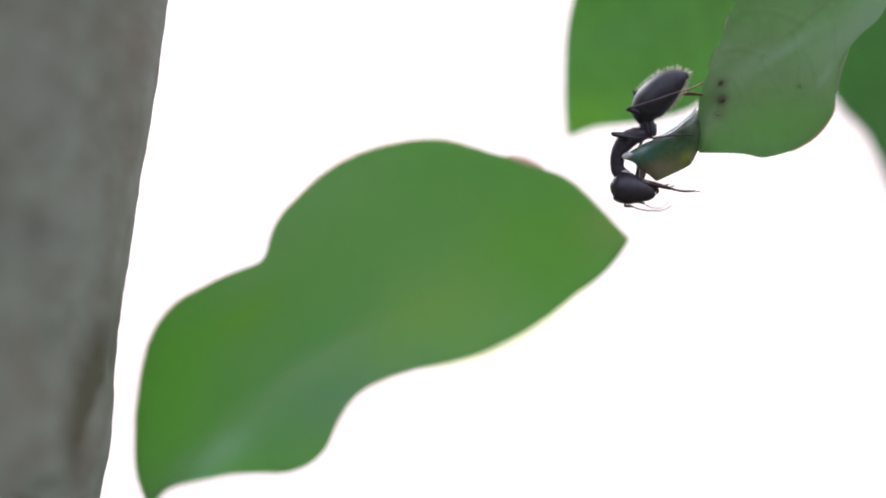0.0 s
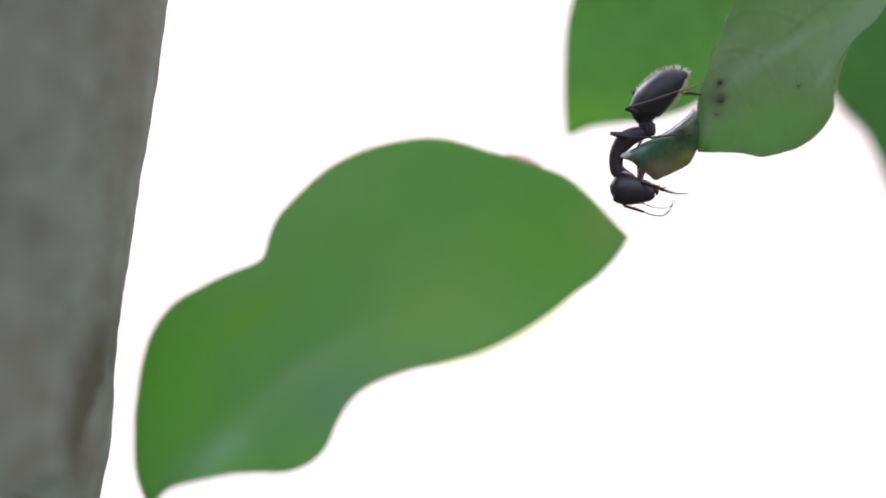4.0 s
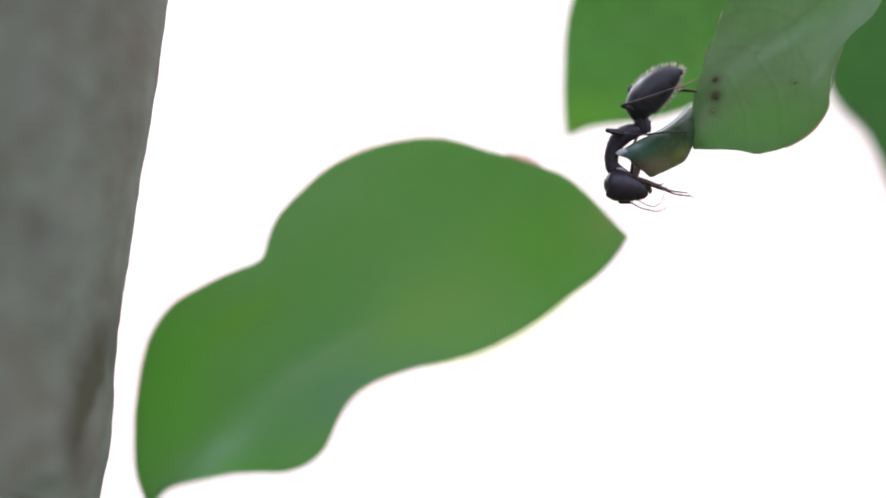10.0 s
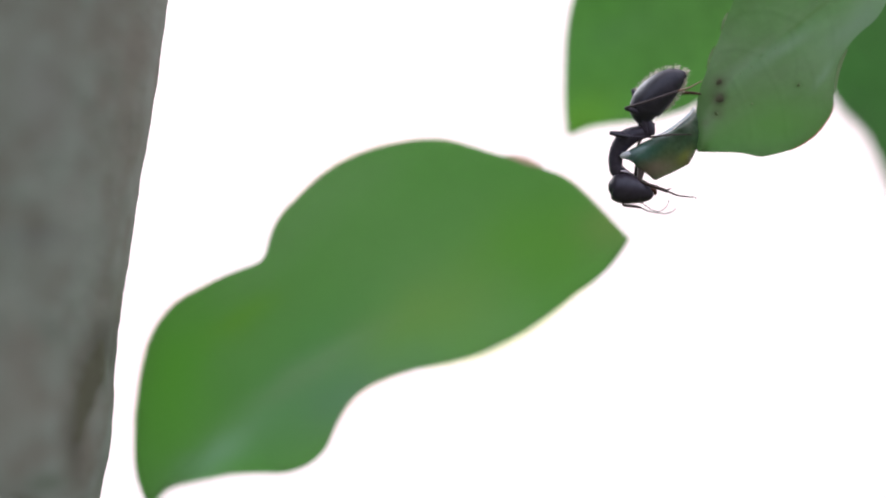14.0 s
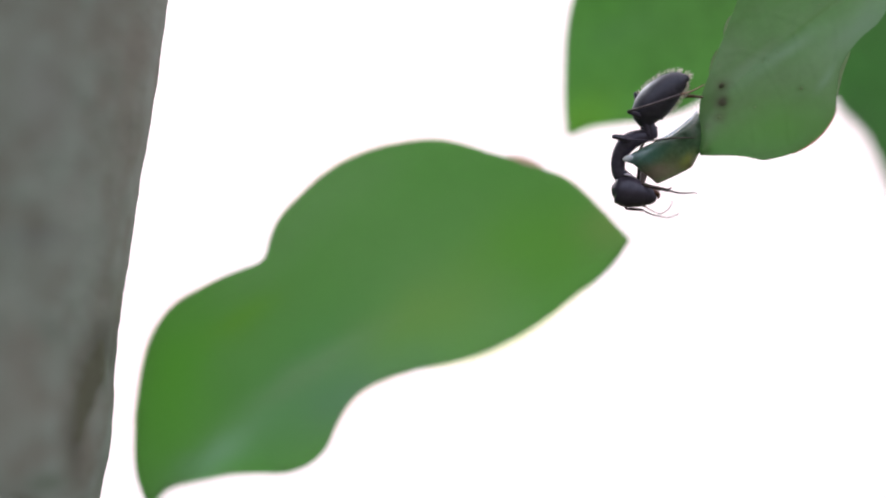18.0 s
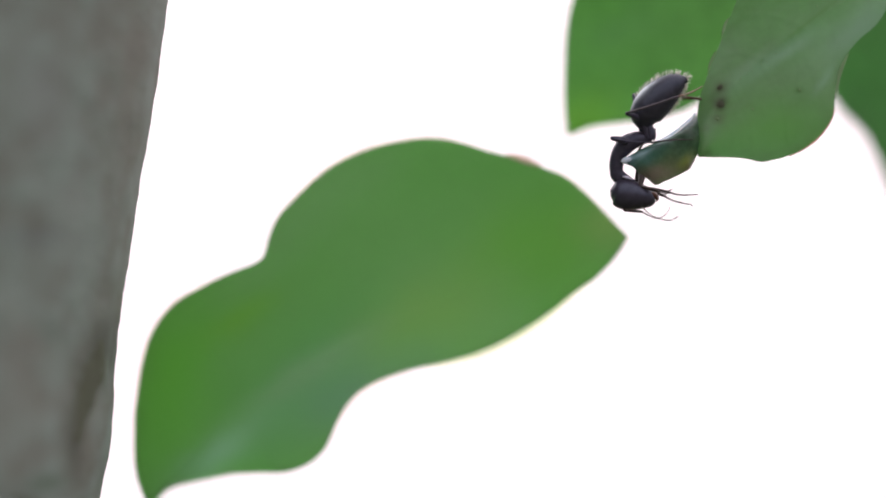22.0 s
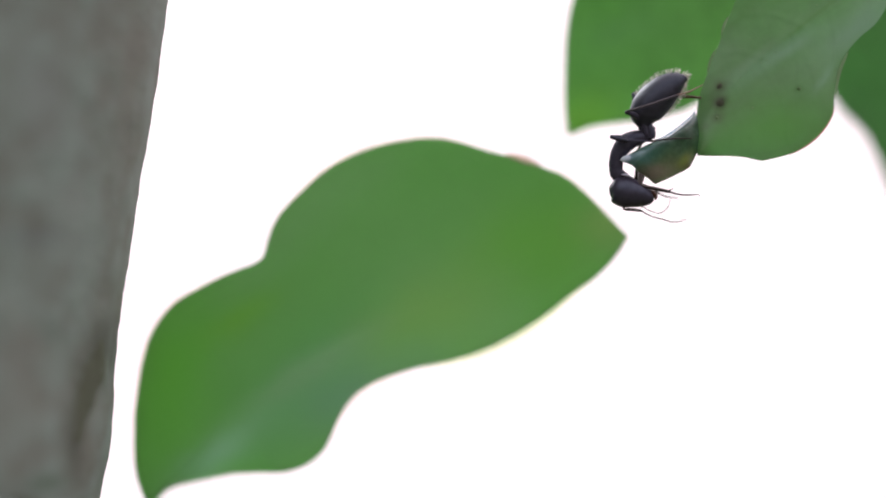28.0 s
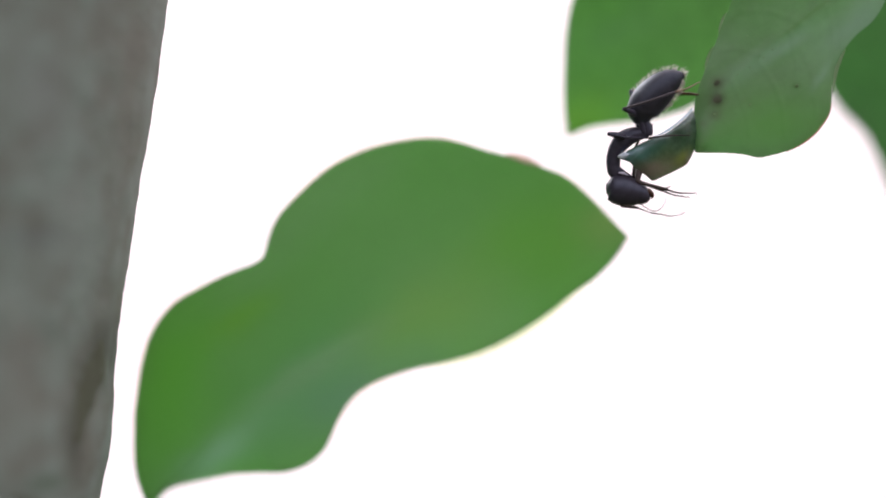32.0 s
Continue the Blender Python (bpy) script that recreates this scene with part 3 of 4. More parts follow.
def build_side_leaf():
    spine = [(28.28, 18.28, -24.0), (28.28, 13.37, -24.0), (28.98, 7.05, -24.0), (30.38, 0.74, -24.0)]
    xs = [0, 0.06, 0.12, 0.2, 0.28, 0.36, 0.44, 0.52, 0.6, 0.68, 0.76, 0.84, 0.9, 0.95, 1]
    left = [0.0, 1.4, 2.68, 3.64, 4.16, 4.53, 4.76, 4.84, 4.75, 4.51, 4.03, 3.29, 2.5, 1.39, 0.0]
    right = [0.0, 1.56, 2.7, 3.68, 4.37, 4.65, 4.81, 4.11, 2.94, 2.38, 2.1, 1.8, 1.31, 0.68, 0.0]
    origin = spine[0]
    leaf = leaf_thing("leaf", origin, "deep green leaf hanging behind the spotted leaf")

    def bulge(s, t):
        return side_veins(s, t, 8, 1.4) + 0.8 * t * t - 0.6 * math.sin(5 * s) * t

    def rib(s):
        return 0.20 * (1 - s) + 0.03
    bm, place = blade(spine, xs, left, right, bulge, rib=rib, ns=160, nt=40)
    part("blade", bm, SIDE_BLADE, leaf, "", origin)
    bm = midrib(place, lambda s, c: knots(xs, left if c > 0 else right, s), rib, ns=160)
    part("midrib", bm, SIDE_BLADE, leaf, "green midrib", origin)
    foot = place(0, 0)
    bm = bmesh.new()
    tube(bm, [foot, foot + Vector((0.1, 1.2, 0.3)), foot + Vector((-0.5, 3.0, 1.0))], [0.28, 0.36, 0.42], 14, 10)
    part("leaf_stalk", bm, STALK, leaf, "short green stalk", origin)
    return leaf, origin


def near_bulge(s, t):
    return -0.5 * t * t - 0.7 * (1 - s) + 0.16 * math.sin(9 * s + 2 * t) - 0.4 * max(0.0, -t) ** 3 * s * (1 - s)


# veins of the near leaf: the midrib first, then the side veins, with the width and height of their ridges
VEINS = (
    ([(25.25, 16.01), (22.43, 14.06), (19.42, 12.09), (17.10, 10.31), (15.47, 8.65), (14.28, 6.86)], 0.34, 0.11),
    ([(21.49, 13.44), (21.86, 11.62), (21.68, 9.43)], 0.16, 0.03), ([(19.42, 12.09), (20.55, 10.05), (20.92, 7.55)], 0.16, 0.03),
    ([(17.57, 10.68), (18.82, 8.49), (19.14, 6.30)], 0.15, 0.028), ([(16.16, 9.37), (16.95, 7.55), (17.26, 5.67)], 0.14, 0.025),
    ([(20.08, 12.50), (18.36, 13.19), (16.79, 13.25)], 0.15, 0.028), ([(17.73, 10.84), (16.48, 11.15), (15.54, 11.06)], 0.14, 0.025),
    ([(19.42, 12.09), (19.76, 10.37), (19.67, 9.11)], 0.08, 0.03),
)
VEIN_STARTS, VEIN_STEPS = [], []
for pts, w, h in VEINS:
    line = [curve([Vector(p) for p in pts], k / 8) for k in range(9)]
    for a, b in zip(line, line[1:]):
        VEIN_STARTS.append(a[:2])
        VEIN_STEPS.append((b - a)[:2])
VEIN_STARTS, VEIN_STEPS = np.array(VEIN_STARTS), np.array(VEIN_STEPS)


def vein_relief(p):
    """The height of the ridges over the blade at p."""
    d = np.array((p.x, p.y)) - VEIN_STARTS
    f = np.clip((d * VEIN_STEPS).sum(1) / (VEIN_STEPS ** 2).sum(1), 0, 1)
    near = ((d - VEIN_STEPS * f[:, None]) ** 2).sum(1).reshape(len(VEINS), 8).min(1)
    rise = sum(h * math.exp(-q / (w * w)) for (_, w, h), q in zip(VEINS, near) if q < 9 * w * w)
    return rise + 0.015 * noise.noise(Vector((p.x, p.y, 0)) * 1.1)


def build_near_leaf():
    spine = [(25.25, 16.01, 0.0), (21.55, 12.46, 0.0), (17.85, 8.91, 0.0), (14.16, 5.36, 0.0)]
    xs = [0, 0.06, 0.13, 0.2, 0.28, 0.36, 0.42, 0.48, 0.54, 0.6, 0.66, 0.72, 0.77, 0.81, 0.85, 0.88, 0.91, 0.94, 0.97, 1]
    left = [0.0, 0.60, 1.30, 1.58, 1.52, 1.66, 2.00, 2.70, 3.49, 3.77, 3.82, 3.66, 3.38, 3.04, 2.60, 1.92, 1.38, 0.92, 0.47, 0.0]
    right = [0.0, 3.03, 4.39, 5.18, 5.5, 5.47, 5.35, 4.98, 4.54, 4.11, 3.67, 3.24, 2.88, 2.59, 2.27, 1.94, 1.54, 1.11, 0.61, 0.0]
    origin = spine[0]
    leaf = leaf_thing("leaf", origin, "pale green spotted leaf with a curled tip, carrying the ant")
    bm, place = blade(spine, xs, left, right, near_bulge, thick=0.2, ns=130, nt=90, relief=vein_relief)
    front = sorted(((v.co.x, v.co.y, v.co.z) for v in bm.verts), key=lambda c: c[2])
    tree = kdtree.KDTree(len(front))
    for i, c in enumerate(front):
        tree.insert((c[0], c[1], 0), i)
    tree.balance()
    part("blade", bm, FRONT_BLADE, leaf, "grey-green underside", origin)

    def skin(u, v):
        return max(front[i][2] for _, i, _ in tree.find_n((u, v, 0), 6))
    # dark sunken spots with ragged outlines
    dots = [(16.29 + 2.44 * x + 0.06 * math.sin(40 * x), 9.49 + 1.75 * x, 0.035 + 0.02 * math.sin(23 * x)) for x in (0, 0.09, 0.16, 0.27, 0.34, 0.45, 0.58, 0.66, 0.79, 0.91, 1)]
    for u, v, r in ((15.37, 8.22, 0.25), (15.40, 9.20, 0.19), (15.18, 7.44, 0.12), (19.76, 9.05, 0.12), (17.16, 7.99, 0.08), (17.04, 11.84, 0.05), (20.77, 13.72, 0.06), (16.54, 9.71, 0.04), (15.03, 7.67, 0.04), *dots):
        w = skin(u, v)
        bm = bmesh.new()
        middle = bm.verts.new((u, v, w + 0.02))
        rings = []
        for share, rise in ((0.55, 0.017), (1.0, -0.03)):
            rings.append([bm.verts.new((u + math.cos(a) * r * share * f, v + math.sin(a) * r * share * f * 0.92, w + rise))
                          for a, f in ((2 * math.pi * k / 18, 1 + 0.25 * noise.noise(Vector((math.cos(a0), math.sin(a0), u))))
                                       for k, a0 in ((k, 2 * math.pi * k / 18) for k in range(18)))])
        for k in range(18):
            bm.faces.new((middle, rings[0][k], rings[0][(k + 1) % 18]))
            bm.faces.new((rings[0][k], rings[1][k], rings[1][(k + 1) % 18], rings[0][(k + 1) % 18]))
        part("leaf_spot", bm, SPOT if r > 0.13 else FLECK, leaf, "dark brown spot", origin)
    # the margin: pale and clear beside the dark leaf, thin and reddish lower down, pale again on the free upper edge
    for s0, s1, q, width in ((0.34, 0.50, 1.0, 0.26), (0.565, 0.64, -1.0, 0.20), (0.68, 0.77, -1.0, 0.20)):
        part("margin", membrane(place, s0, s1, q, width), PALE_RIM, leaf, "pale leaf margin", origin)
    bm = ribbon(bmesh.new(), place, 0.52, 0.76, 1.0, lambda s: 0.02 + 0.03 * max(0.0, math.sin((s - 0.52) / 0.24 * math.pi)), rise=0.02, out=0.03)
    part("margin", bm, RED_RIM, leaf, "thin reddish leaf margin", origin)
    # the tip, curled round so that its glossy upper face shows along the top
    tip = [(14.24, 6.57, 0.0), (13.03, 6.39, 0.0), (11.46, 5.69, 0.0), (9.80, 5.08, 0.0)]
    tx = [0, 0.05, 0.1, 0.16, 0.22, 0.3, 0.38, 0.46, 0.52, 0.56, 0.6, 0.64, 0.68, 0.72, 0.76, 0.79, 0.82, 0.88, 0.94, 1]
    tl = [0.85, 1.08, 1.46, 1.72, 1.81, 1.85, 1.88, 1.89, 1.89, 1.89, 1.89, 1.89, 1.91, 1.85, 1.48, 1.29, 1.11, 0.53, 0.27, 0.05]
    tr = [1.19, 1.02, 0.82, 0.60, 0.41, 0.27, 0.23, 0.25, 0.31, 0.3, 0.3, 0.3, 0.29, 0.26, 0.23, 0.21, 0.19, 0.14, 0.07, 0.0]

    def curl(s, t):
        roll = max(0.0, -t - 0.45)
        fold = max(0.0, s - 0.72)
        return 0.55 - 2.2 * roll * roll * (0.3 + (1 - s)) - 0.45 * max(0.0, t) ** 2 - 13.0 * max(0.0, 0.25 - s) ** 2 + 0.10 * math.sin(9 * s) * t + 0.05 * math.sin(17 * s + 3 * t) - 1.2 * fold * fold
    bm, lip = blade(tip, tx, tl, tr, curl, thick=0.12, ns=70, nt=44)
    part("curled_tip", bm, TIP_BLADE, leaf, "glossy dark green curled leaf tip", origin)
    # reflected sky along rim and point, added as pale bluish parts
    part("sheen_rim", membrane(lip, 0.0, 0.56, -1.0, 0.17, start=0.3), RIM_SHEEN, leaf, "pale bluish rim of the curled tip, painted sky sheen", origin)
    bm = ribbon(bmesh.new(), lip, 0.87, 1.0, 0.1, lambda s: 0.015 + 0.16 * max(0.0, math.sin((s - 0.87) / 0.13 * math.pi)) ** 0.7, rings=40, rise=0.15, depth=0.45)
    part("sheen_point", bm, POINT_SHEEN, leaf, "pale bluish point of the curled tip, painted sky sheen", origin)
    bm = bmesh.new()
    tube(bm, [(25.32, 16.05, -0.60), (26.58, 17.53, -5.00), (28.05, 19.71, -13.00)], [0.3, 0.34, 0.4], 20, 10)
    part("leaf_stalk", bm, STALK, leaf, "short green stalk", origin)
    return leaf, origin


# ---- the ant ----
ANT = (11.40, 6.30, -0.00)


def limb(ant, name, material, pts, radii, label="", rings=14, sides=9, depth=1.0, lump=0.0):
    bm = bmesh.new()
    tube(bm, pts, radii, rings, sides, depth, lump, 2.5)
    return part(name, bm, material, ant, label, ANT)


def build_ant():
    ant = new("ant")
    ant.matrix_world = staged(ANT)
    tagged(ant, "shiny black ant with a hairy abdomen, gripping a curled leaf tip", "ant")
    # abdomen: overlapping plates of one long egg
    axis = [(11.10, 6.92, 0.0), (11.14, 7.45, 0.0), (11.30, 7.85, 0.0), (11.51, 8.17, 0.0), (11.76, 8.45, 0.0), (12.03, 8.72, 0.0), (12.31, 8.98, 0.0), (12.61, 9.22, 0.0), (12.96, 9.43, 0.0), (13.33, 9.55, 0.0), (13.55, 9.51, 0.0)]
    radii = [0.32, 0.80, 0.935, 0.975, 0.97, 0.935, 0.865, 0.755, 0.585, 0.31, 0.03]
    bm = bmesh.new()
    tube(bm, axis, radii, 70, 40, depth=0.95)
    gaster = part("abdomen", bm, GASTER, ant, "glossy black abdomen", ANT)
    for x in (0.44, 0.66, 0.83):
        bm = bmesh.new()
        ax = [Vector(p) for p in axis]
        seg = [curve(ax, x + d) for d in (-0.05, -0.012, 0.0)]
        rs = [curve(radii, x + d) + e for d, e in ((-0.05, -0.012), (-0.012, 0.004), (0.0, -0.03))]
        tube(bm, seg, rs, 6, 40, depth=0.95)
        part("abdomen_plate", bm, GASTER, gaster, "", ANT)
    rng = random.Random(7)
    ax = [Vector(p) for p in axis]
    bm = bmesh.new()
    for k in range(1100):
        x = 0.28 + 0.70 * rng.random()
        a = rng.random() * 2 * math.pi
        c, r = curve(ax, x), curve(radii, x)
        t = (curve(ax, min(x + 0.02, 1)) - curve(ax, x - 0.02)).normalized()
        side = t.cross(Vector((0, 0, 1))).normalized()
        out = side * math.cos(a) + side.cross(t) * math.sin(a) * 0.95
        root = c + out * r * 0.98
        lean = (out + t * (0.25 + 0.5 * rng.random()) + Vector([rng.uniform(-0.3, 0.3) for _ in range(3)])).normalized()
        if math.sin(a) * (1 if side.cross(t).z > 0 else -1) > 0.25:
            continue
        if x < 0.72 and rng.random() < 0.3:
            continue
        ln = rng.uniform(0.16, 0.30) * (0.65 + 0.7 * x)
        tube(bm, [root, root + lean * ln * 0.5, root + lean * ln + t * 0.03], [0.018, 0.014, 0.005], 3, 4)
    part("hairs", bm, HAIR, gaster, "fine pale bristles", ANT)["kind"] = "stuff"
    # waist node
    limb(ant, "waist", DULL, [(11.22, 7.05, -0.00), (11.42, 6.84, -0.00), (11.50, 6.55, -0.00), (11.46, 6.30, -0.00)], [0.30, 0.29, 0.30, 0.27], "", 12, 14)
    limb(ant, "waist_scale", DULL, [(11.42, 6.50, -0.00), (11.62, 6.72, -0.00), (11.76, 6.92, -0.00)], [0.20, 0.14, 0.04], "upright scale on the waist", 12, 12, 0.9)
    # thorax, arched
    limb(ant, "thorax", DULL, [(11.56, 6.44, 0.0), (11.02, 6.39, 0.0), (10.52, 6.24, 0.0), (10.07, 5.98, 0.0), (9.77, 5.56, 0.0), (9.61, 5.13, 0.0), (9.58, 4.67, 0.0), (9.65, 4.29, 0.0), (9.80, 4.04, 0.0)],
         [0.24, 0.38, 0.48, 0.52, 0.46, 0.40, 0.39, 0.37, 0.31], "dull black arched thorax", 60, 28, 0.95, lump=0.07)
    limb(ant, "collar", DULL, [(9.62, 4.50, 0.0), (9.92, 4.26, 0.02), (10.28, 4.10, 0.04), (10.62, 3.98, 0.05)], [0.30, 0.27, 0.18, 0.07], "black collar above the head", 18, 14)
    # head on the neck; it nods
    neck = Vector((9.84, 4.20, -0.00))
    bm = bmesh.new()
    tube(bm, [(9.19, 3.56, 0.0), (9.32, 3.52, 0.0), (9.52, 3.47, 0.0), (9.76, 3.36, 0.0), (10.0, 3.27, 0.0), (10.25, 3.21, 0.0), (10.50, 3.16, 0.0), (10.75, 3.10, 0.0), (10.99, 3.06, 0.0), (11.23, 3.0, 0.0), (11.46, 2.97, 0.0), (11.64, 2.97, 0.0)],
         [0.08, 0.45, 0.71, 0.83, 0.86, 0.845, 0.79, 0.72, 0.635, 0.545, 0.42, 0.22], 70, 36, depth=0.92)
    head = part("head", bm, CUTICLE, ant, "glossy black head", neck, shift(neck, ANT))
    for z, d in ((0.14, 0.0), (-0.14, 0.03)):
        bm = bmesh.new()
        tube(bm, [(p[0], p[1] + d, z) for p in ((11.36, 3.22, 0.0), (11.58, 3.16, 0.0), (11.74, 2.98, 0.0), (11.72, 2.78, 0.0))], [0.14, 0.16, 0.12, 0.03], 12, 10)
        part("jaw", bm, JAW, head, "reddish brown jaw", neck)
    # a glint on the collar's upper edge, added as a pale sliver
    bm = bmesh.new()
    tube(bm, [(9.86, 4.22, 0.34), (10.12, 4.19, 0.36), (10.42, 4.06, 0.30)], [0.03, 0.075, 0.02], 10, 10, depth=0.6)
    part("neck_glint", bm, NECK_GLINT, head, "painted lavender glint above the head", neck)
    # planted legs: thigh, shin and foot each
    for thigh, shin, foot, thick in (
            ([(11.26, 6.41, 0.20), (10.94, 7.35, 0.35), (10.09, 7.72, 1.15)], [(10.05, 7.72, 1.25), (11.39, 8.12, 1.35), (12.95, 8.66, 1.20)], [(12.95, 8.66, 1.20), (13.54, 8.83, 0.80), (14.37, 9.26, 0.15)], 0.8),
            ([(11.10, 6.37, -0.30), (10.85, 7.75, -0.90), (10.60, 8.86, -1.10)], [(10.60, 8.86, -1.10), (11.85, 8.67, -1.30), (13.25, 8.66, -1.00)], [(13.25, 8.66, -1.00), (13.78, 8.65, -0.90), (14.35, 8.57, -0.50)], 1.5),
            ([(10.26, 6.19, 0.30), (9.80, 6.27, 0.80), (9.23, 6.36, 1.00)], [(9.23, 6.36, 1.00), (10.22, 6.17, 1.10), (11.46, 6.11, 1.10)], [(11.46, 6.11, 1.10), (12.65, 6.26, 1.00), (13.78, 6.28, 0.55)], 1.01),
            ([(10.41, 6.15, -0.30), (10.81, 6.22, -0.70), (11.20, 6.32, -0.80)], [(11.20, 6.32, -0.80), (11.00, 5.97, -0.70), (10.77, 5.56, -0.40)], [(10.77, 5.56, -0.40), (10.89, 5.36, -0.30), (11.07, 5.20, -0.20)], 1.1)):
        limb(ant, "thigh", DULL, thigh, [0.141, 0.188, 0.106], "", 14, 10)
        lower = limb(ant, "shin", {0.8: HAZE, 1.01: DULL}.get(thick, LIMB), shin, [0.070, 0.062, 0.052] if thick == 0.8 else [0.060, 0.050, 0.042] if thick < 1.1 else [0.081, 0.078, 0.060], "brown shin", 14, 10)
        bm = bmesh.new()
        tube(bm, foot, [r * thick for r in ((0.055, 0.045, 0.028) if thick == 1.01 else (0.075, 0.063, 0.038))], 14, 8)
        part("foot", bm, FOOT if thick > 1.2 else LIMB if thick > 1 else PALE_FOOT, lower, "reddish brown foot", ANT)
    # grooming fore legs: the thigh stays, the shin and foot swing about the knee
    moving = {"head": (head, neck)}
    for side, hip, knee in ((1, (11.01, 4.93, -0.30), (10.88, 3.69, 0.35)), (-1, (10.91, 5.00, -0.70), (10.72, 3.90, -0.75))):
        h, k = Vector(hip), Vector(knee)
        limb(ant, "fore_hip", LIMB, [(9.91, 5.30, -0.20), (10.39, 5.18, -0.40)] + [h], [0.125, 0.141, 0.125], "", 12, 10)
        bm = bmesh.new()
        tube(bm, [h, h.lerp(k, 0.5) + Vector((0.06, 0, 0)), k], [0.18, 0.20, 0.12], 16, 10)
        upper = part("fore_leg", bm, LIMB, ant, "folded dark fore leg", h, shift(h, ANT))
        bm = bmesh.new()
        tube(bm, [(0, 0, 0), (0.9, -0.05, 0), (1.7, -0.1, 0)], [0.072, 0.106, 0.085], 14, 10)
        tube(bm, [(1.6, -0.06, 0), (1.75, 0.03, 0.02), (1.88, 0.12, 0.03)], [0.05, 0.035, 0.01], 5, 6)
        tube(bm, [(1.68, -0.1, 0), (2.3, -0.16, 0), (2.9, -0.08, 0), (3.3, 0.0, 0)], [0.060, 0.047, 0.038, 0.025], 18, 8)
        tube(bm, [(3.28, 0, 0), (3.37, -0.05, 0), (3.4, -0.12, 0)], [0.02, 0.016, 0.006], 5, 5)
        lower = part("fore_shin", bm, LIMB, upper, "slender brown shin and foot", (0, 0, 0), shift(k, h))
        moving["fore_leg", side] = (upper, lower, h, k)
    # feelers: a bent scape and a whip in two pieces that arc from its end
    for side, root, length, reach, thick in ((1, (10.02, 2.48, 0.30), 1.2, 1.45, 0.85), (-1, (10.30, 2.86, -0.35), 1.0, 1.08, 0.65)):
        r = Vector(root)
        bm = bmesh.new()
        tube(bm, [(0, 0.06, 0), (0.03, -0.10, 0), (length * 0.5, -0.04, 0), (length, 0, 0)], [0.045, 0.062, 0.088, 0.066], 18, 10)
        scape = part("feeler", bm, LIMB, ant, "thin dark feeler", (0, 0, 0), shift(r, ANT))
        moving["scape", side] = (scape, r, length)
        pieces = []
        for sag, bulk in ((0.07, (0.047, 0.045, 0.043, 0.042)), (0.16, (0.042, 0.038, 0.034, 0.022))):
            bm = bmesh.new()
            tube(bm, [(reach * x, -sag * math.sin(math.pi * x), 0) for x in (0, 0.33, 0.67, 1.0)], [k * thick for k in bulk], 26, 8, lump=0.25, lump_scale=9)
            pieces.append(part("feeler_whip", bm, LIMB, scape, "", (0, 0, 0), shift((length, 0, 0))))
        moving["whip", side] = (pieces, reach)
    return ant, moving


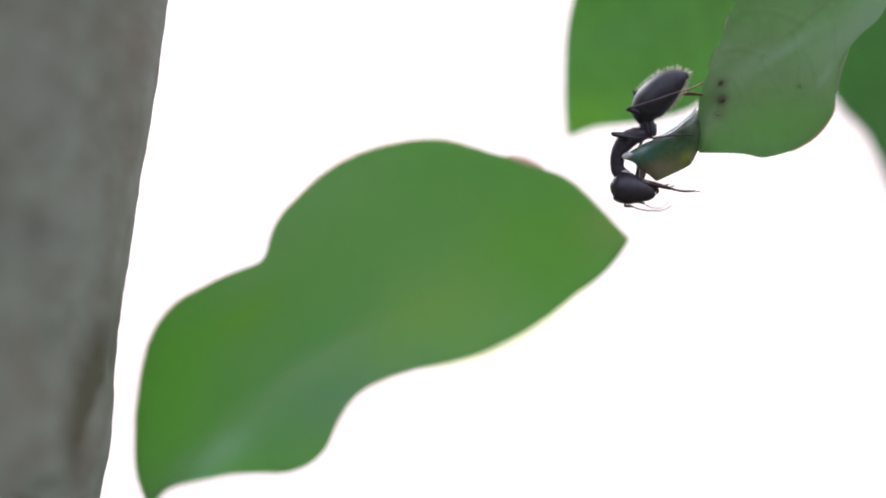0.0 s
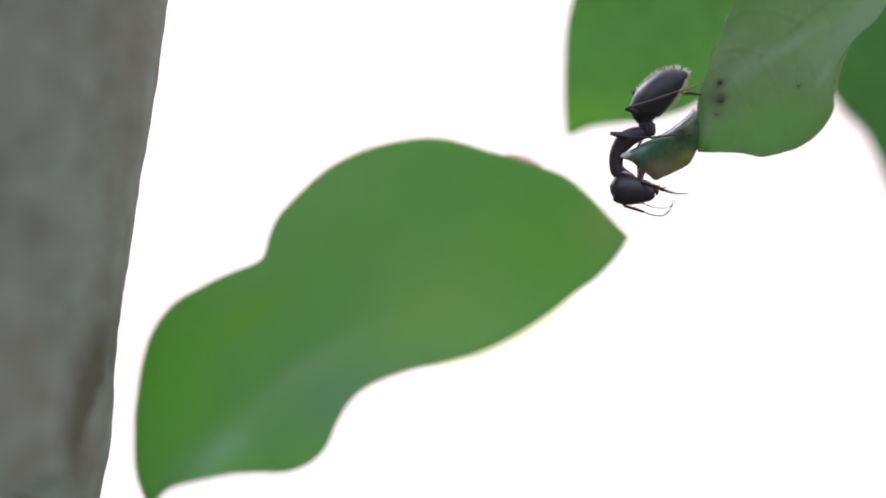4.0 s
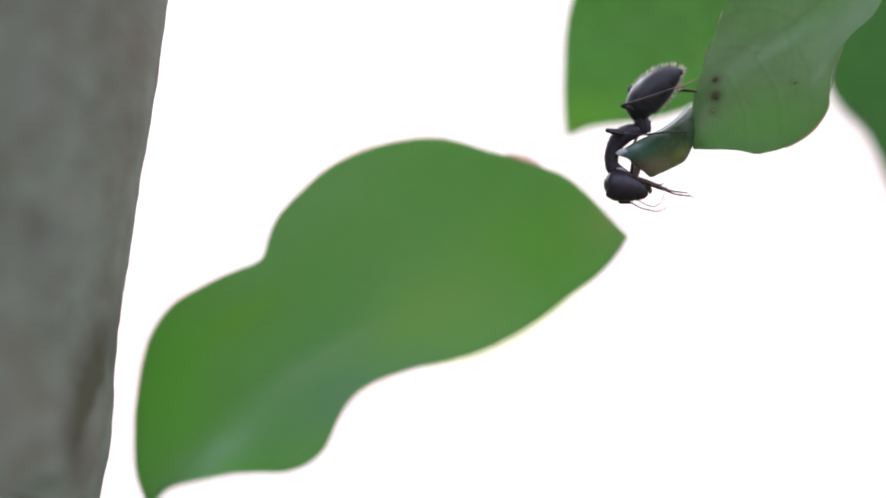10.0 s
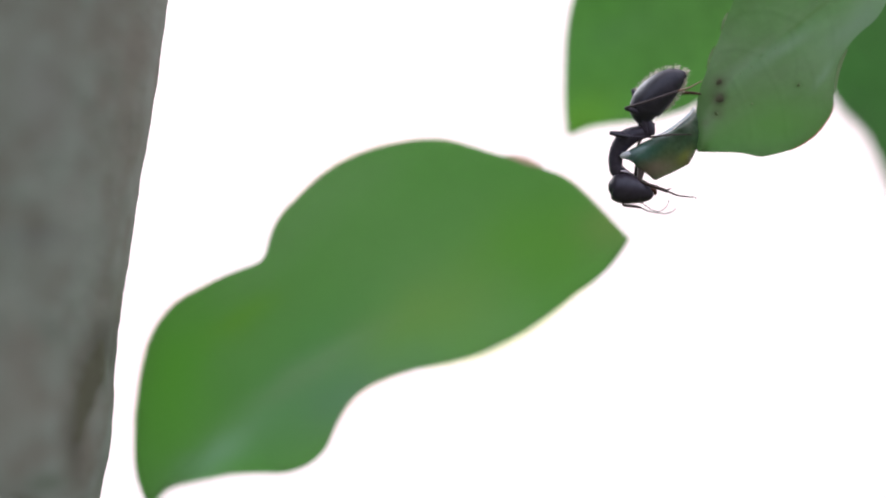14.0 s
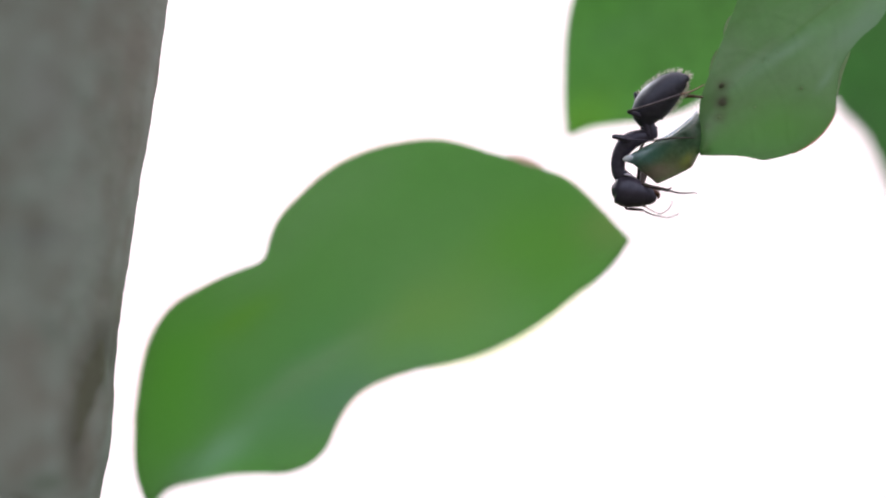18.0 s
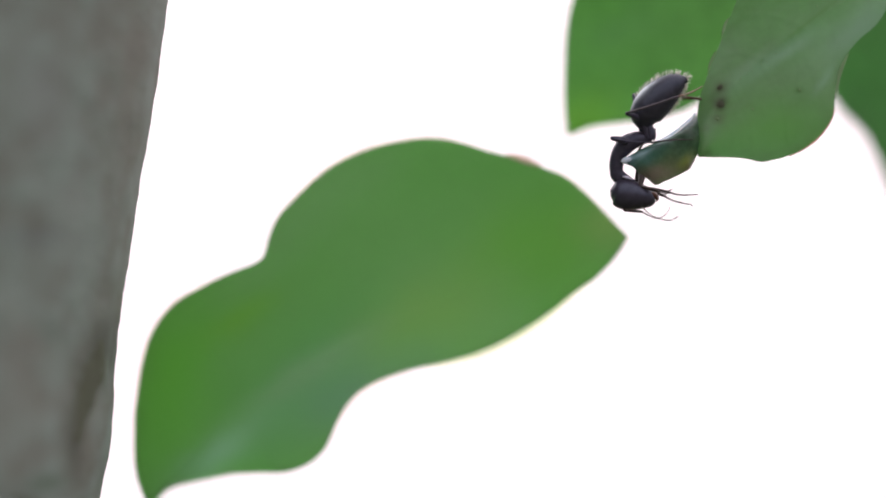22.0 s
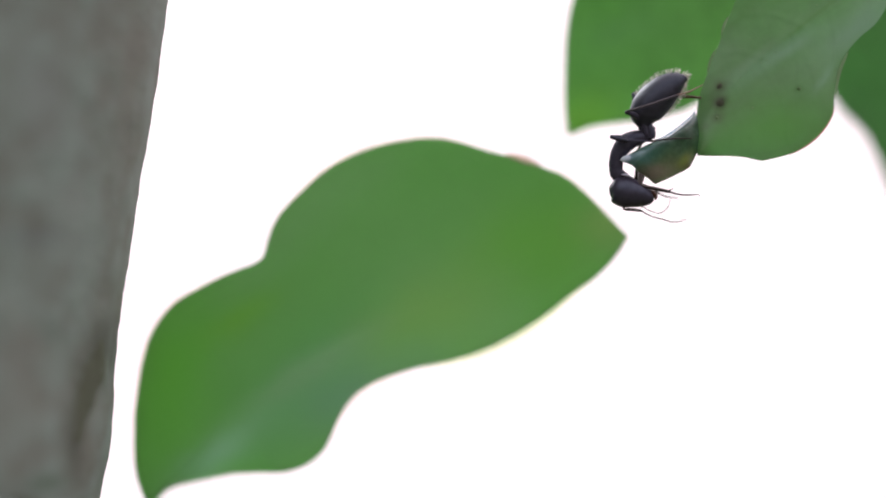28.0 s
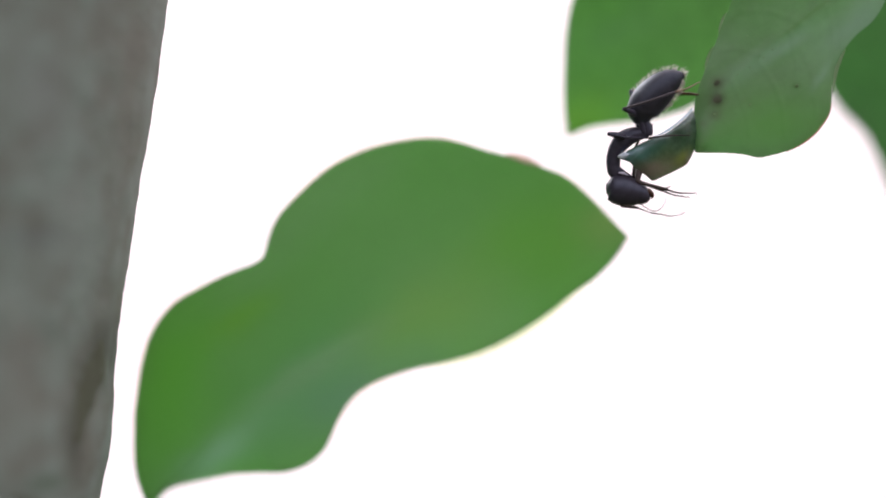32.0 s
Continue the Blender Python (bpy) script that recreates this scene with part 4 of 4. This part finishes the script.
# ---- rows of what moves: seconds, then millimetres on the stage ----
# degrees by which the fore thighs swing forward to the mouth, by seconds
NEAR_LIFT = {6.5: 32, 9: 8, 11.5: 34, 12: 8, 16.5: 12, 17: 34, 19: 6, 20: 8, 21.5: 32, 25: 8, 25.5: 10, 30: 8}
FAR_LIFT = {3.5: 12, 6.5: 36, 9: 14, 11.5: 38, 12: 16, 13.5: 14, 16.5: 14, 17: 38, 19: 14, 20: 16, 21.5: 36, 25: 14, 30: 14}
NEAR_FOOT = [
    (0, 14.4, 3.16), (0.2, 13.08, 2.79), (0.5, 13.73, 2.93), (0.7, 13.38, 3.26), (1, 13.98, 3.27), (1.2, 13.65, 3.15),
    (1.5, 14.03, 3.27), (1.7, 13.41, 3.36), (2, 13.54, 3.08), (2.2, 13.89, 2.8), (2.5, 13.55, 3.59), (2.7, 13.8, 2.51),
    (3, 13.5, 3.25), (3.2, 13.1, 3.14), (3.5, 13.44, 2.98), (5.5, 13.28, 3.13), (5.7, 13.99, 2.94), (6, 14.06, 2.66),
    (6.2, 13.86, 2.71), (6.5, 13.19, 3.24), (6.7, 13.56, 3.44), (7, 12.89, 3.44), (7.2, 12.69, 3.26), (7.5, 14.03, 3.35),
    (7.7, 14.44, 3.6), (8, 13.74, 3.07), (8.2, 13.3, 2.82), (8.5, 13.72, 2.87), (8.7, 13.78, 3.16), (9, 13.49, 3.16),
    (9.2, 13.99, 3.36), (9.5, 13.57, 2.95), (9.7, 13.95, 3.3), (10, 14.24, 2.66), (10.2, 14.49, 2.95), (10.5, 14.49, 3.08),
    (10.7, 14.02, 2.81), (11, 13.82, 2.94), (11.2, 14, 2.79), (11.5, 13.18, 3.32), (11.7, 13.99, 2.83), (12, 14.01, 3.3),
    (12.2, 13.65, 2.78), (12.5, 12.29, 3.13), (12.7, 12.81, 3.11), (13, 13.12, 3.1), (13.2, 12.81, 3.12), (13.5, 13.93, 3.27),
    (13.7, 13.98, 3.32), (14, 13.93, 2.8), (14.2, 13.64, 3.15), (14.5, 13.16, 3.24), (16.5, 12.7, 3.35), (16.7, 11.99, 3.54),
    (17, 13.22, 3.38), (17.2, 12.78, 3.14), (17.5, 12.78, 2.95), (17.7, 14.04, 2.74), (18, 13.76, 3.25), (18.2, 13.56, 3.94),
    (18.5, 13.95, 2.85), (18.7, 13.42, 3.05), (19, 12.58, 3.1), (19.2, 13.69, 2.68), (19.5, 13.73, 3.05), (19.7, 13.73, 2.86),
    (20, 14.04, 3.29), (20.2, 13.9, 3), (20.5, 13.58, 3.16), (20.7, 13.96, 3.13), (21, 14, 3.07), (21.2, 13.77, 3.07),
    (21.5, 14.34, 3.55), (21.7, 13.92, 3.08), (22, 13.98, 3.25), (22.2, 12.53, 3.49), (22.5, 14.31, 3.16), (22.7, 13.61, 2.84),
    (23, 12.85, 3.06), (23.2, 13.87, 3.3), (23.5, 13.79, 2.96), (23.7, 14.25, 3.4), (24, 14.32, 3.12), (24.2, 14.01, 3.19),
    (24.5, 13.46, 3.32), (24.7, 13.5, 3.52), (25, 13.74, 3.4), (25.2, 13.49, 2.92), (25.5, 12.29, 3.33), (27.5, 12.7, 3.09),
    (27.7, 13.52, 3.32), (28, 14.13, 3.18), (28.2, 13.47, 3.62), (28.5, 14.41, 3.21), (28.7, 13.26, 2.99), (29, 13.26, 3.49),
    (29.2, 13.95, 3.32), (29.5, 12.77, 3.16), (29.7, 14.03, 3.32), (30, 12.67, 3.16), (30.2, 14.14, 3.39), (30.5, 13.72, 2.84),
    (30.7, 12.71, 2.83), (31, 13.87, 3.07), (31.2, 14.01, 3.2), (31.5, 13.49, 3.21), (31.7, 13.31, 3.42), (32, 14.58, 3.01),
]
FAR_FOOT = [
    (0, 14.21, 3.19), (0.5, 13.32, 2.99), (1, 13.92, 2.92), (1.5, 13.47, 2.86), (2, 13.54, 3.08), (2.5, 13.99, 2.55),
    (3, 13.34, 3.09), (3.5, 13.03, 3.07), (5.5, 13.44, 3.73), (5.7, 13.99, 2.5), (6, 13.44, 3.48), (6.5, 13.5, 3.59),
    (6.7, 14.04, 2.77), (7, 13.99, 2.57), (7.5, 13.19, 3.01), (8, 12.3, 3.51), (8.2, 12.86, 3.49), (8.5, 12.03, 3.43),
    (8.7, 12.93, 3.25), (9, 12.45, 3.6), (9.2, 13.1, 3.11), (9.5, 12.5, 3.2), (10, 14.21, 2.82), (10.5, 13.92, 2.83),
    (11, 13.57, 3.82), (11.5, 12.9, 3.41), (11.7, 12.41, 3.46), (12, 12.85, 3.49), (12.5, 12.41, 3.44), (13, 13.84, 3.32),
    (13.5, 12.74, 3.58), (14, 12.11, 3.52), (14.5, 12.13, 3.53), (16.5, 12.42, 3.42), (17, 12.37, 3.5), (17.5, 14, 2.6),
    (17.7, 13.25, 3.05), (18, 12.16, 3.5), (18.2, 12.99, 3.71), (18.5, 12.32, 3.38), (18.7, 13.19, 3.3), (19, 12.61, 3.32),
    (19.5, 13.3, 3.17), (20, 12.79, 3.63), (20.5, 12.92, 3.13), (21, 13.62, 2.91), (21.5, 13.15, 3.46), (22, 14.04, 2.62),
    (22.5, 13.77, 2.85), (23, 12.22, 3.4), (23.5, 13.23, 3.21), (23.7, 13.08, 3.24), (24, 13.7, 2.65), (24.5, 12.9, 3.22),
    (25, 12.11, 3.71), (25.5, 12.16, 3.9), (27.5, 13.48, 3.75), (28, 13.22, 3.02), (28.5, 13.09, 3.33), (29, 12.79, 3.34),
    (29.5, 12.3, 3.48), (30, 12.14, 3.66), (30.5, 13.91, 2.81), (31, 13.15, 3.16), (31.5, 12.77, 3.37), (32, 13.96, 2.85),
]
SCAPE_END = [
    (0, 10.35, 2.42), (0.5, 11.28, 1.99), (1, 11.26, 1.92), (1.5, 11.15, 1.95), (2, 11.13, 1.95), (2.5, 11.23, 1.96),
    (3, 11.21, 1.97), (3.5, 11.24, 2.04), (5.5, 11.24, 2.07), (6, 11.34, 2.13), (6.5, 10.99, 2.4), (7, 10.92, 2.28),
    (7.5, 10.9, 2.13), (8, 10.86, 2.26), (8.5, 10.74, 2.27), (9, 10.82, 2.38), (9.5, 10.68, 2.41), (10, 10.64, 2.44),
    (10.5, 10.63, 2.45), (11, 10.66, 2.38), (11.5, 10.64, 2.38), (12, 10.69, 2.39), (12.5, 10.66, 2.41), (13, 10.8, 2.32),
    (13.5, 10.77, 2.36), (14, 10.89, 2.33), (14.5, 10.91, 2.3), (16.5, 11.01, 2.35), (17, 10.9, 2.31), (17.5, 10.74, 2.35),
    (18, 10.9, 2.37), (18.5, 10.85, 2.38), (19, 10.85, 2.45), (19.5, 10.85, 2.33), (20, 10.94, 2.44), (20.5, 10.89, 2.38),
    (21, 10.83, 2.38), (21.5, 10.9, 2.45), (22, 10.97, 2.37), (22.5, 10.7, 2.44), (23, 10.5, 2.52), (23.5, 10.91, 2.43),
    (24, 10.94, 2.33), (24.5, 10.86, 2.38), (25, 10.86, 2.46), (25.5, 10.97, 2.52), (27.5, 10.91, 2.43), (28, 10.93, 2.36),
    (28.5, 10.96, 2.3), (29, 10.94, 2.3), (29.5, 10.95, 2.32), (30, 10.98, 2.26), (30.5, 10.93, 2.18), (31, 10.93, 2.26),
    (31.5, 10.89, 2.3), (32, 10.89, 2.35),
]
NEAR_FEELER = [
    (0, 12.45, 2.5), (0.5, 12.38, 2.55), (1, 12.51, 2.55), (1.5, 12.4, 2.52), (2, 12.47, 2.61), (2.5, 12.51, 2.58),
    (3, 12.5, 2.56), (3.5, 12.56, 2.73), (5.5, 12.56, 2.69), (6, 12.62, 2.76), (6.5, 13.06, 2.34), (7, 13.02, 2.22),
    (7.5, 13, 1.97), (8, 12.9, 2.04), (8.5, 12.69, 2.02), (9, 12.7, 2.28), (9.5, 12.66, 2.23), (10, 12.46, 2.16), (10.5, 12.42, 2.23),
    (11, 12.35, 2.16), (11.5, 12.49, 2.19), (12, 12.25, 2.14), (12.5, 12.48, 2.25), (13, 12.68, 2.29), (13.5, 12.74, 2.2),
    (14, 12.77, 2.24), (14.5, 12.82, 2.15), (16.5, 12.1, 2.29), (17, 11.74, 2.16), (17.5, 12.06, 1.95), (18, 12.78, 2.18),
    (18.5, 12.82, 2.25), (19, 12.89, 2.29), (19.5, 12.86, 2.14), (20, 12.88, 2.38), (20.5, 12.83, 2.28), (21, 12.37, 2),
    (21.5, 12.84, 2.3), (22, 12.85, 2.09), (22.5, 12.18, 2.13), (23, 11.91, 2.05), (23.5, 12.22, 2.08), (24, 12.91, 2.33),
    (24.5, 12.18, 2.03), (25, 12.27, 2.08), (25.5, 12.1, 2.14), (27.5, 13.35, 2.24), (28, 13.34, 1.86), (28.5, 13.66, 2.17),
    (29, 13.51, 1.96), (29.5, 13.67, 2.22), (30, 13.64, 2.07), (30.5, 13.28, 1.68), (31, 13.28, 1.97), (31.5, 13.24, 2.11),
    (32, 13.42, 2.07),
]
FAR_FEELER = [
    (0, 12.52, 2.73), (0.5, 12.76, 2.61), (1, 12.98, 2.77), (1.5, 12.87, 2.61), (2, 12.88, 2.64), (2.5, 12.95, 2.68),
    (3, 13.03, 2.62), (3.5, 13.03, 2.69), (5.5, 12.97, 2.69), (6, 13.12, 2.69), (6.5, 12.62, 2.84), (7, 12.64, 2.85),
    (7.5, 12.62, 2.85), (8, 12.62, 2.94), (8.5, 12.53, 2.71), (9, 12.61, 2.85), (9.5, 12.63, 2.82), (10, 12.58, 2.97),
    (10.5, 12.57, 2.77), (11, 12.54, 2.69), (11.5, 12.55, 2.66), (12, 12.38, 2.64), (12.5, 12.51, 2.6), (13, 12.65, 2.73),
    (13.5, 12.65, 2.7), (14, 12.68, 2.74), (14.5, 12.66, 2.77), (16.5, 12.67, 2.98), (17, 12.68, 2.88), (17.5, 12.53, 2.57),
    (18, 12.69, 2.87), (18.5, 12.6, 2.82), (19, 12.67, 2.95), (19.5, 12.64, 2.8), (20, 12.63, 2.85), (20.5, 12.64, 2.88),
    (21, 12.59, 2.57), (21.5, 12.65, 2.99), (22, 12.69, 2.62), (22.5, 12.58, 2.75), (23, 12.38, 2.59), (23.5, 12.54, 2.43),
    (24, 12.72, 2.96), (24.5, 12.68, 2.88), (25, 12.65, 2.93), (25.5, 12.63, 3.02), (27.5, 12.54, 2.43), (28, 12.72, 2.96),
    (28.5, 12.72, 3.08), (29, 12.73, 2.96), (29.5, 12.67, 3.1), (30, 12.67, 3.01), (30.5, 12.56, 2.81), (31, 12.62, 3.01),
    (31.5, 12.61, 2.83), (32, 12.61, 2.85),
]
SWAY = [
    (0, 0.07, 0), (0.5, 0.023, 0.144), (1, 0.144, -0.072), (1.5, 0, 0.144), (2, 0.023, 0.144), (2.5, 0.047, 0.047),
    (3, 0, -0.025), (3.5, 0, 0), (4.5, 0.016, 0.031), (5.5, 0, 0), (6, 0, 0), (6.5, 0, -0.049), (7, -0.049, 0.096),
    (7.5, 0, 0), (8, -0.023, 0), (8.5, 0, 0.047), (9, -0.049, 0.096), (9.5, -0.097, -0.097), (10, -0.241, 0.191),
    (10.5, -0.265, 0.24), (11, -0.168, 0.598), (11.5, -0.023, 0.503), (12, 0.023, 0.144), (12.5, -0.074, 0.191), (13, -0.023, 0),
    (13.5, -0.023, 0.023), (14, -0.023, 0.047), (14.5, 0.023, -0.049), (15.5, 0.188, -0.313), (16.1, 0.376, -0.626),
    (16.5, 0.456, -0.816), (17, 0.191, -0.121), (17.5, 0.191, -0.097), (18, 0.121, -0.144), (18.5, 0.023, 0.096), (19, 0.047, -0.097),
    (19.5, 0.047, -0.074), (20, -0.074, 0), (20.5, -0.144, 0.096), (21, -0.121, 0.096), (21.5, -0.218, 0.24), (22, 0.023, -0.241),
    (22.5, -0.023, 0.096), (23, 0.023, -0.049), (23.5, 0.023, 0.047), (24, 0.023, 0.047), (24.5, -0.023, 0.096), (25, -0.023, 0.144),
    (25.5, -0.074, 0.144), (26.5, -0.094, 0.063), (27.5, -0.074, 0.168), (28, 0, -0.169), (28.5, -0.218, 0.144), (29, -0.074, 0.047),
    (29.5, -0.049, 0), (30, -0.049, 0), (30.5, 0, -0.023), (31, -0.121, 0), (31.5, -0.049, 0.047), (32, -0.144, 0),
]
NOD = [
    (0, -0.044, 0.07), (0.5, 0.042, 0), (1, 0.056, -0.025), (1.5, -0.058, 0.047), (2, -0.044, 0), (2.5, -0.03, 0),
    (3, -0.002, -0.025), (3.5, -0.002, 0), (5.5, 0.028, -0.05), (6, 0.028, 0), (6.5, -0.002, 0.049), (7, -0.001, -0.002),
    (7.5, -0.002, 0), (8, 0.012, 0), (8.5, -0.03, 0), (9, -0.001, -0.002), (9.5, -0, 0), (10, -0.03, 0.047), (10.5, -0.016, 0.045),
    (11, -0.044, 0.025), (11.5, 0.012, -0.023), (12, -0.016, 0), (12.5, -0.014, 0), (13, -0.016, 0), (13.5, 0.012, -0.023),
    (14, -0.016, 0.047), (14.5, -0.016, -0.002), (16.5, 0.042, 0.049), (17, 0.028, 0.023), (17.5, 0, 0.047), (18, 0.012, 0.047),
    (18.5, -0.016, 0.049), (19, 0, 0.047), (19.5, 0, -0.023), (20, -0.014, 0.094), (20.5, -0.002, 0.049), (21, -0.016, 0.049),
    (21.5, -0.014, 0.096), (22, 0.042, 0), (22.5, -0.016, 0.143), (23, 0.014, 0.096), (23.5, 0.014, 0.097), (24, 0.014, 0.047),
    (24.5, 0.012, 0.049), (25, -0.016, 0.094), (25.5, 0.014, 0.141), (27.5, 0.014, 0.117), (28, 0.028, 0.072), (28.5, 0.042, 0.047),
    (29, 0.014, 0.097), (29.5, 0.027, 0.144), (30, 0.027, 0.094), (30.5, -0.03, 0.117), (31, 0.014, 0.047), (31.5, -0.001, 0.047),
    (32, -0.002, 0),
]
BIG_SWAY = [
    (0, 0.023, -0.094), (1, 0, 0), (2, 0, 0), (3, 0, 0), (6, 0, 0), (7, 0, 0), (8, 0, 0), (9, -0.049, 0), (10, -0.049, 0),
    (11, -0.023, 0), (12, -0.023, 0), (13, 0, 0), (14, 0, -0.094), (16.5, 0.023, -0.288), (17, 0.023, -0.238), (18, 0, -0.144),
    (19, -0.023, -0.094), (21, -0.023, -0.094), (22, 0, 0), (23, 0, 0), (24, 0, 0), (25, -0.023, 0), (28, -0.049, 0),
    (29, -0.023, 0), (30, -0.023, 0), (32, -0.023, 0),
]
BACK_SWAY = [
    (0, 0.039, -0.068), (1, 0.02, 0), (2, 0, 0), (3, 0, 0), (6, 0, 0), (7, 0, 0), (8, 0, 0), (9, -0.038, 0),
    (10, -0.038, 0), (11, 0, 0.009), (12, 0.02, 0.009), (13, 0.02, 0.009), (14, 0.02, 0.009), (17, 0, -0.101), (18, 0.02, 0),
    (19, 0, 0), (21, 0, 0), (22, 0, 0.009), (23, 0.02, 0.019), (24, 0.02, 0.019), (25, 0.02, 0.019), (28, 0.02, 0.019),
    (29, -0.019, 0), (30, -0.019, 0), (32, -0.019, 0),
]


# how far the near and the far whip bow below their chords, and the degrees by which the head tips about the neck
ARC_TIMES, ARCS, FAR_ARCS = [0, 0.5, 6, 6.5, 32], [0.3, 0.62, 0.62, 0.30, 0.24], [0.36, 0.36, 0.36, 0.62, 0.62]
TIP_TIMES, TIPS = [0, 6, 6.6, 8, 9, 13, 20, 32], [5, 5, 1, 0, 0, 2.5, 3, 0]


def aim(pivot, tip, reach, side):
    """A turn that points local x from pivot to tip; where the tip comes nearer than its reach, it leans to its side."""
    d = Vector((tip[0] - pivot[0], tip[1] - pivot[1], 0))
    if d.length < reach:
        d.z = side * math.sqrt(reach * reach - d.length_squared)
    x = d.normalized()
    z = (Vector((0, 0, 1)) - x * x.z).normalized()
    y = z.cross(x)
    return Matrix((x, y, z)).transposed().to_4x4()


build_ground()
build_tree()
big, big_o = build_big_leaf()
back, back_o = build_back_leaf()
build_side_leaf()
near, near_o = build_near_leaf()
ant, moving = build_ant()


def motions():
    walk(near, [(t, staged((near_o[0] + u, near_o[1] + v, near_o[2]))) for t, u, v in SWAY])
    walk(ant, [(t, staged((ANT[0] + u, ANT[1] + v, ANT[2]))) for t, u, v in SWAY])
    # the broad leaf turns a little about its stalk, the leaf behind the ant about its own
    walk(big, [(t, staged(big_o) @ pose(0, 0, 0, 0, 0, math.degrees(v / 28.0 - 0.5 * u / 28.0))) for t, u, v in BIG_SWAY])
    walk(back, [(t, staged((back_o[0] + 0.8 * u, back_o[1] + 0.8 * v, back_o[2]))) for t, u, v in BACK_SWAY])
    head, neck = moving["head"]
    walk(head, [(t, shift(neck + Vector((u, v, 0)), ANT) @ pose(0, 0, 0, 0, 0, float(np.interp(t, TIP_TIMES, TIPS)))) for t, u, v in NOD])
    for side, rows, lifts in ((1, NEAR_FOOT, NEAR_LIFT), (-1, FAR_FOOT, FAR_LIFT)):
        thigh, shin, hip, knee = moving["fore_leg", side]
        thighs, shins = [], []
        for t, u, v in rows:
            turn = pose(0, 0, 0, 0, 0, lifts.get(t, 0))
            joint = hip + turn @ (knee - hip)
            thighs.append((t, shift(hip, ANT) @ turn))
            shins.append((t, shift(knee, hip) @ turn.inverted() @ aim(joint, (u, v), 3.3, side)))
        walk(thigh, thighs)
        walk(shin, shins)
    for side, rows in ((1, [(t, u, v - 0.05) for t, u, v in NEAR_FEELER]), (-1, FAR_FEELER)):
        scape, root, length = moving["scape", side]
        pieces, reach = moving["whip", side]
        bases, inner, outer = [], [], []
        for (t, u, v), (_, su, sv) in zip(rows, SCAPE_END):
            elbow = (su, sv - 0.08) if side > 0 else (11.12, 2.54)
            turn = aim(root, elbow, length, side)
            end = root + (turn @ Vector((length, 0, 0)))
            chord = Vector((u, v, 0)) - end
            down = Vector((chord.y, -chord.x, 0)).normalized() * (float(np.interp(t, ARC_TIMES, ARCS)) if side > 0 else float(np.interp(t, ARC_TIMES, FAR_ARCS)))
            first = aim(end, end + chord * 0.5 + down, reach, side)
            bend = end + (first @ Vector((reach, 0, 0)))
            second = aim(bend, (u, v), reach, side)
            bases.append((t, shift(root, ANT) @ turn))
            inner.append((t, shift((length, 0, 0)) @ turn.inverted() @ first))
            outer.append((t, turn.inverted() @ shift(bend - root) @ second))
        walk(scape, bases)
        walk(pieces[0], inner)
        walk(pieces[1], outer)


motions()
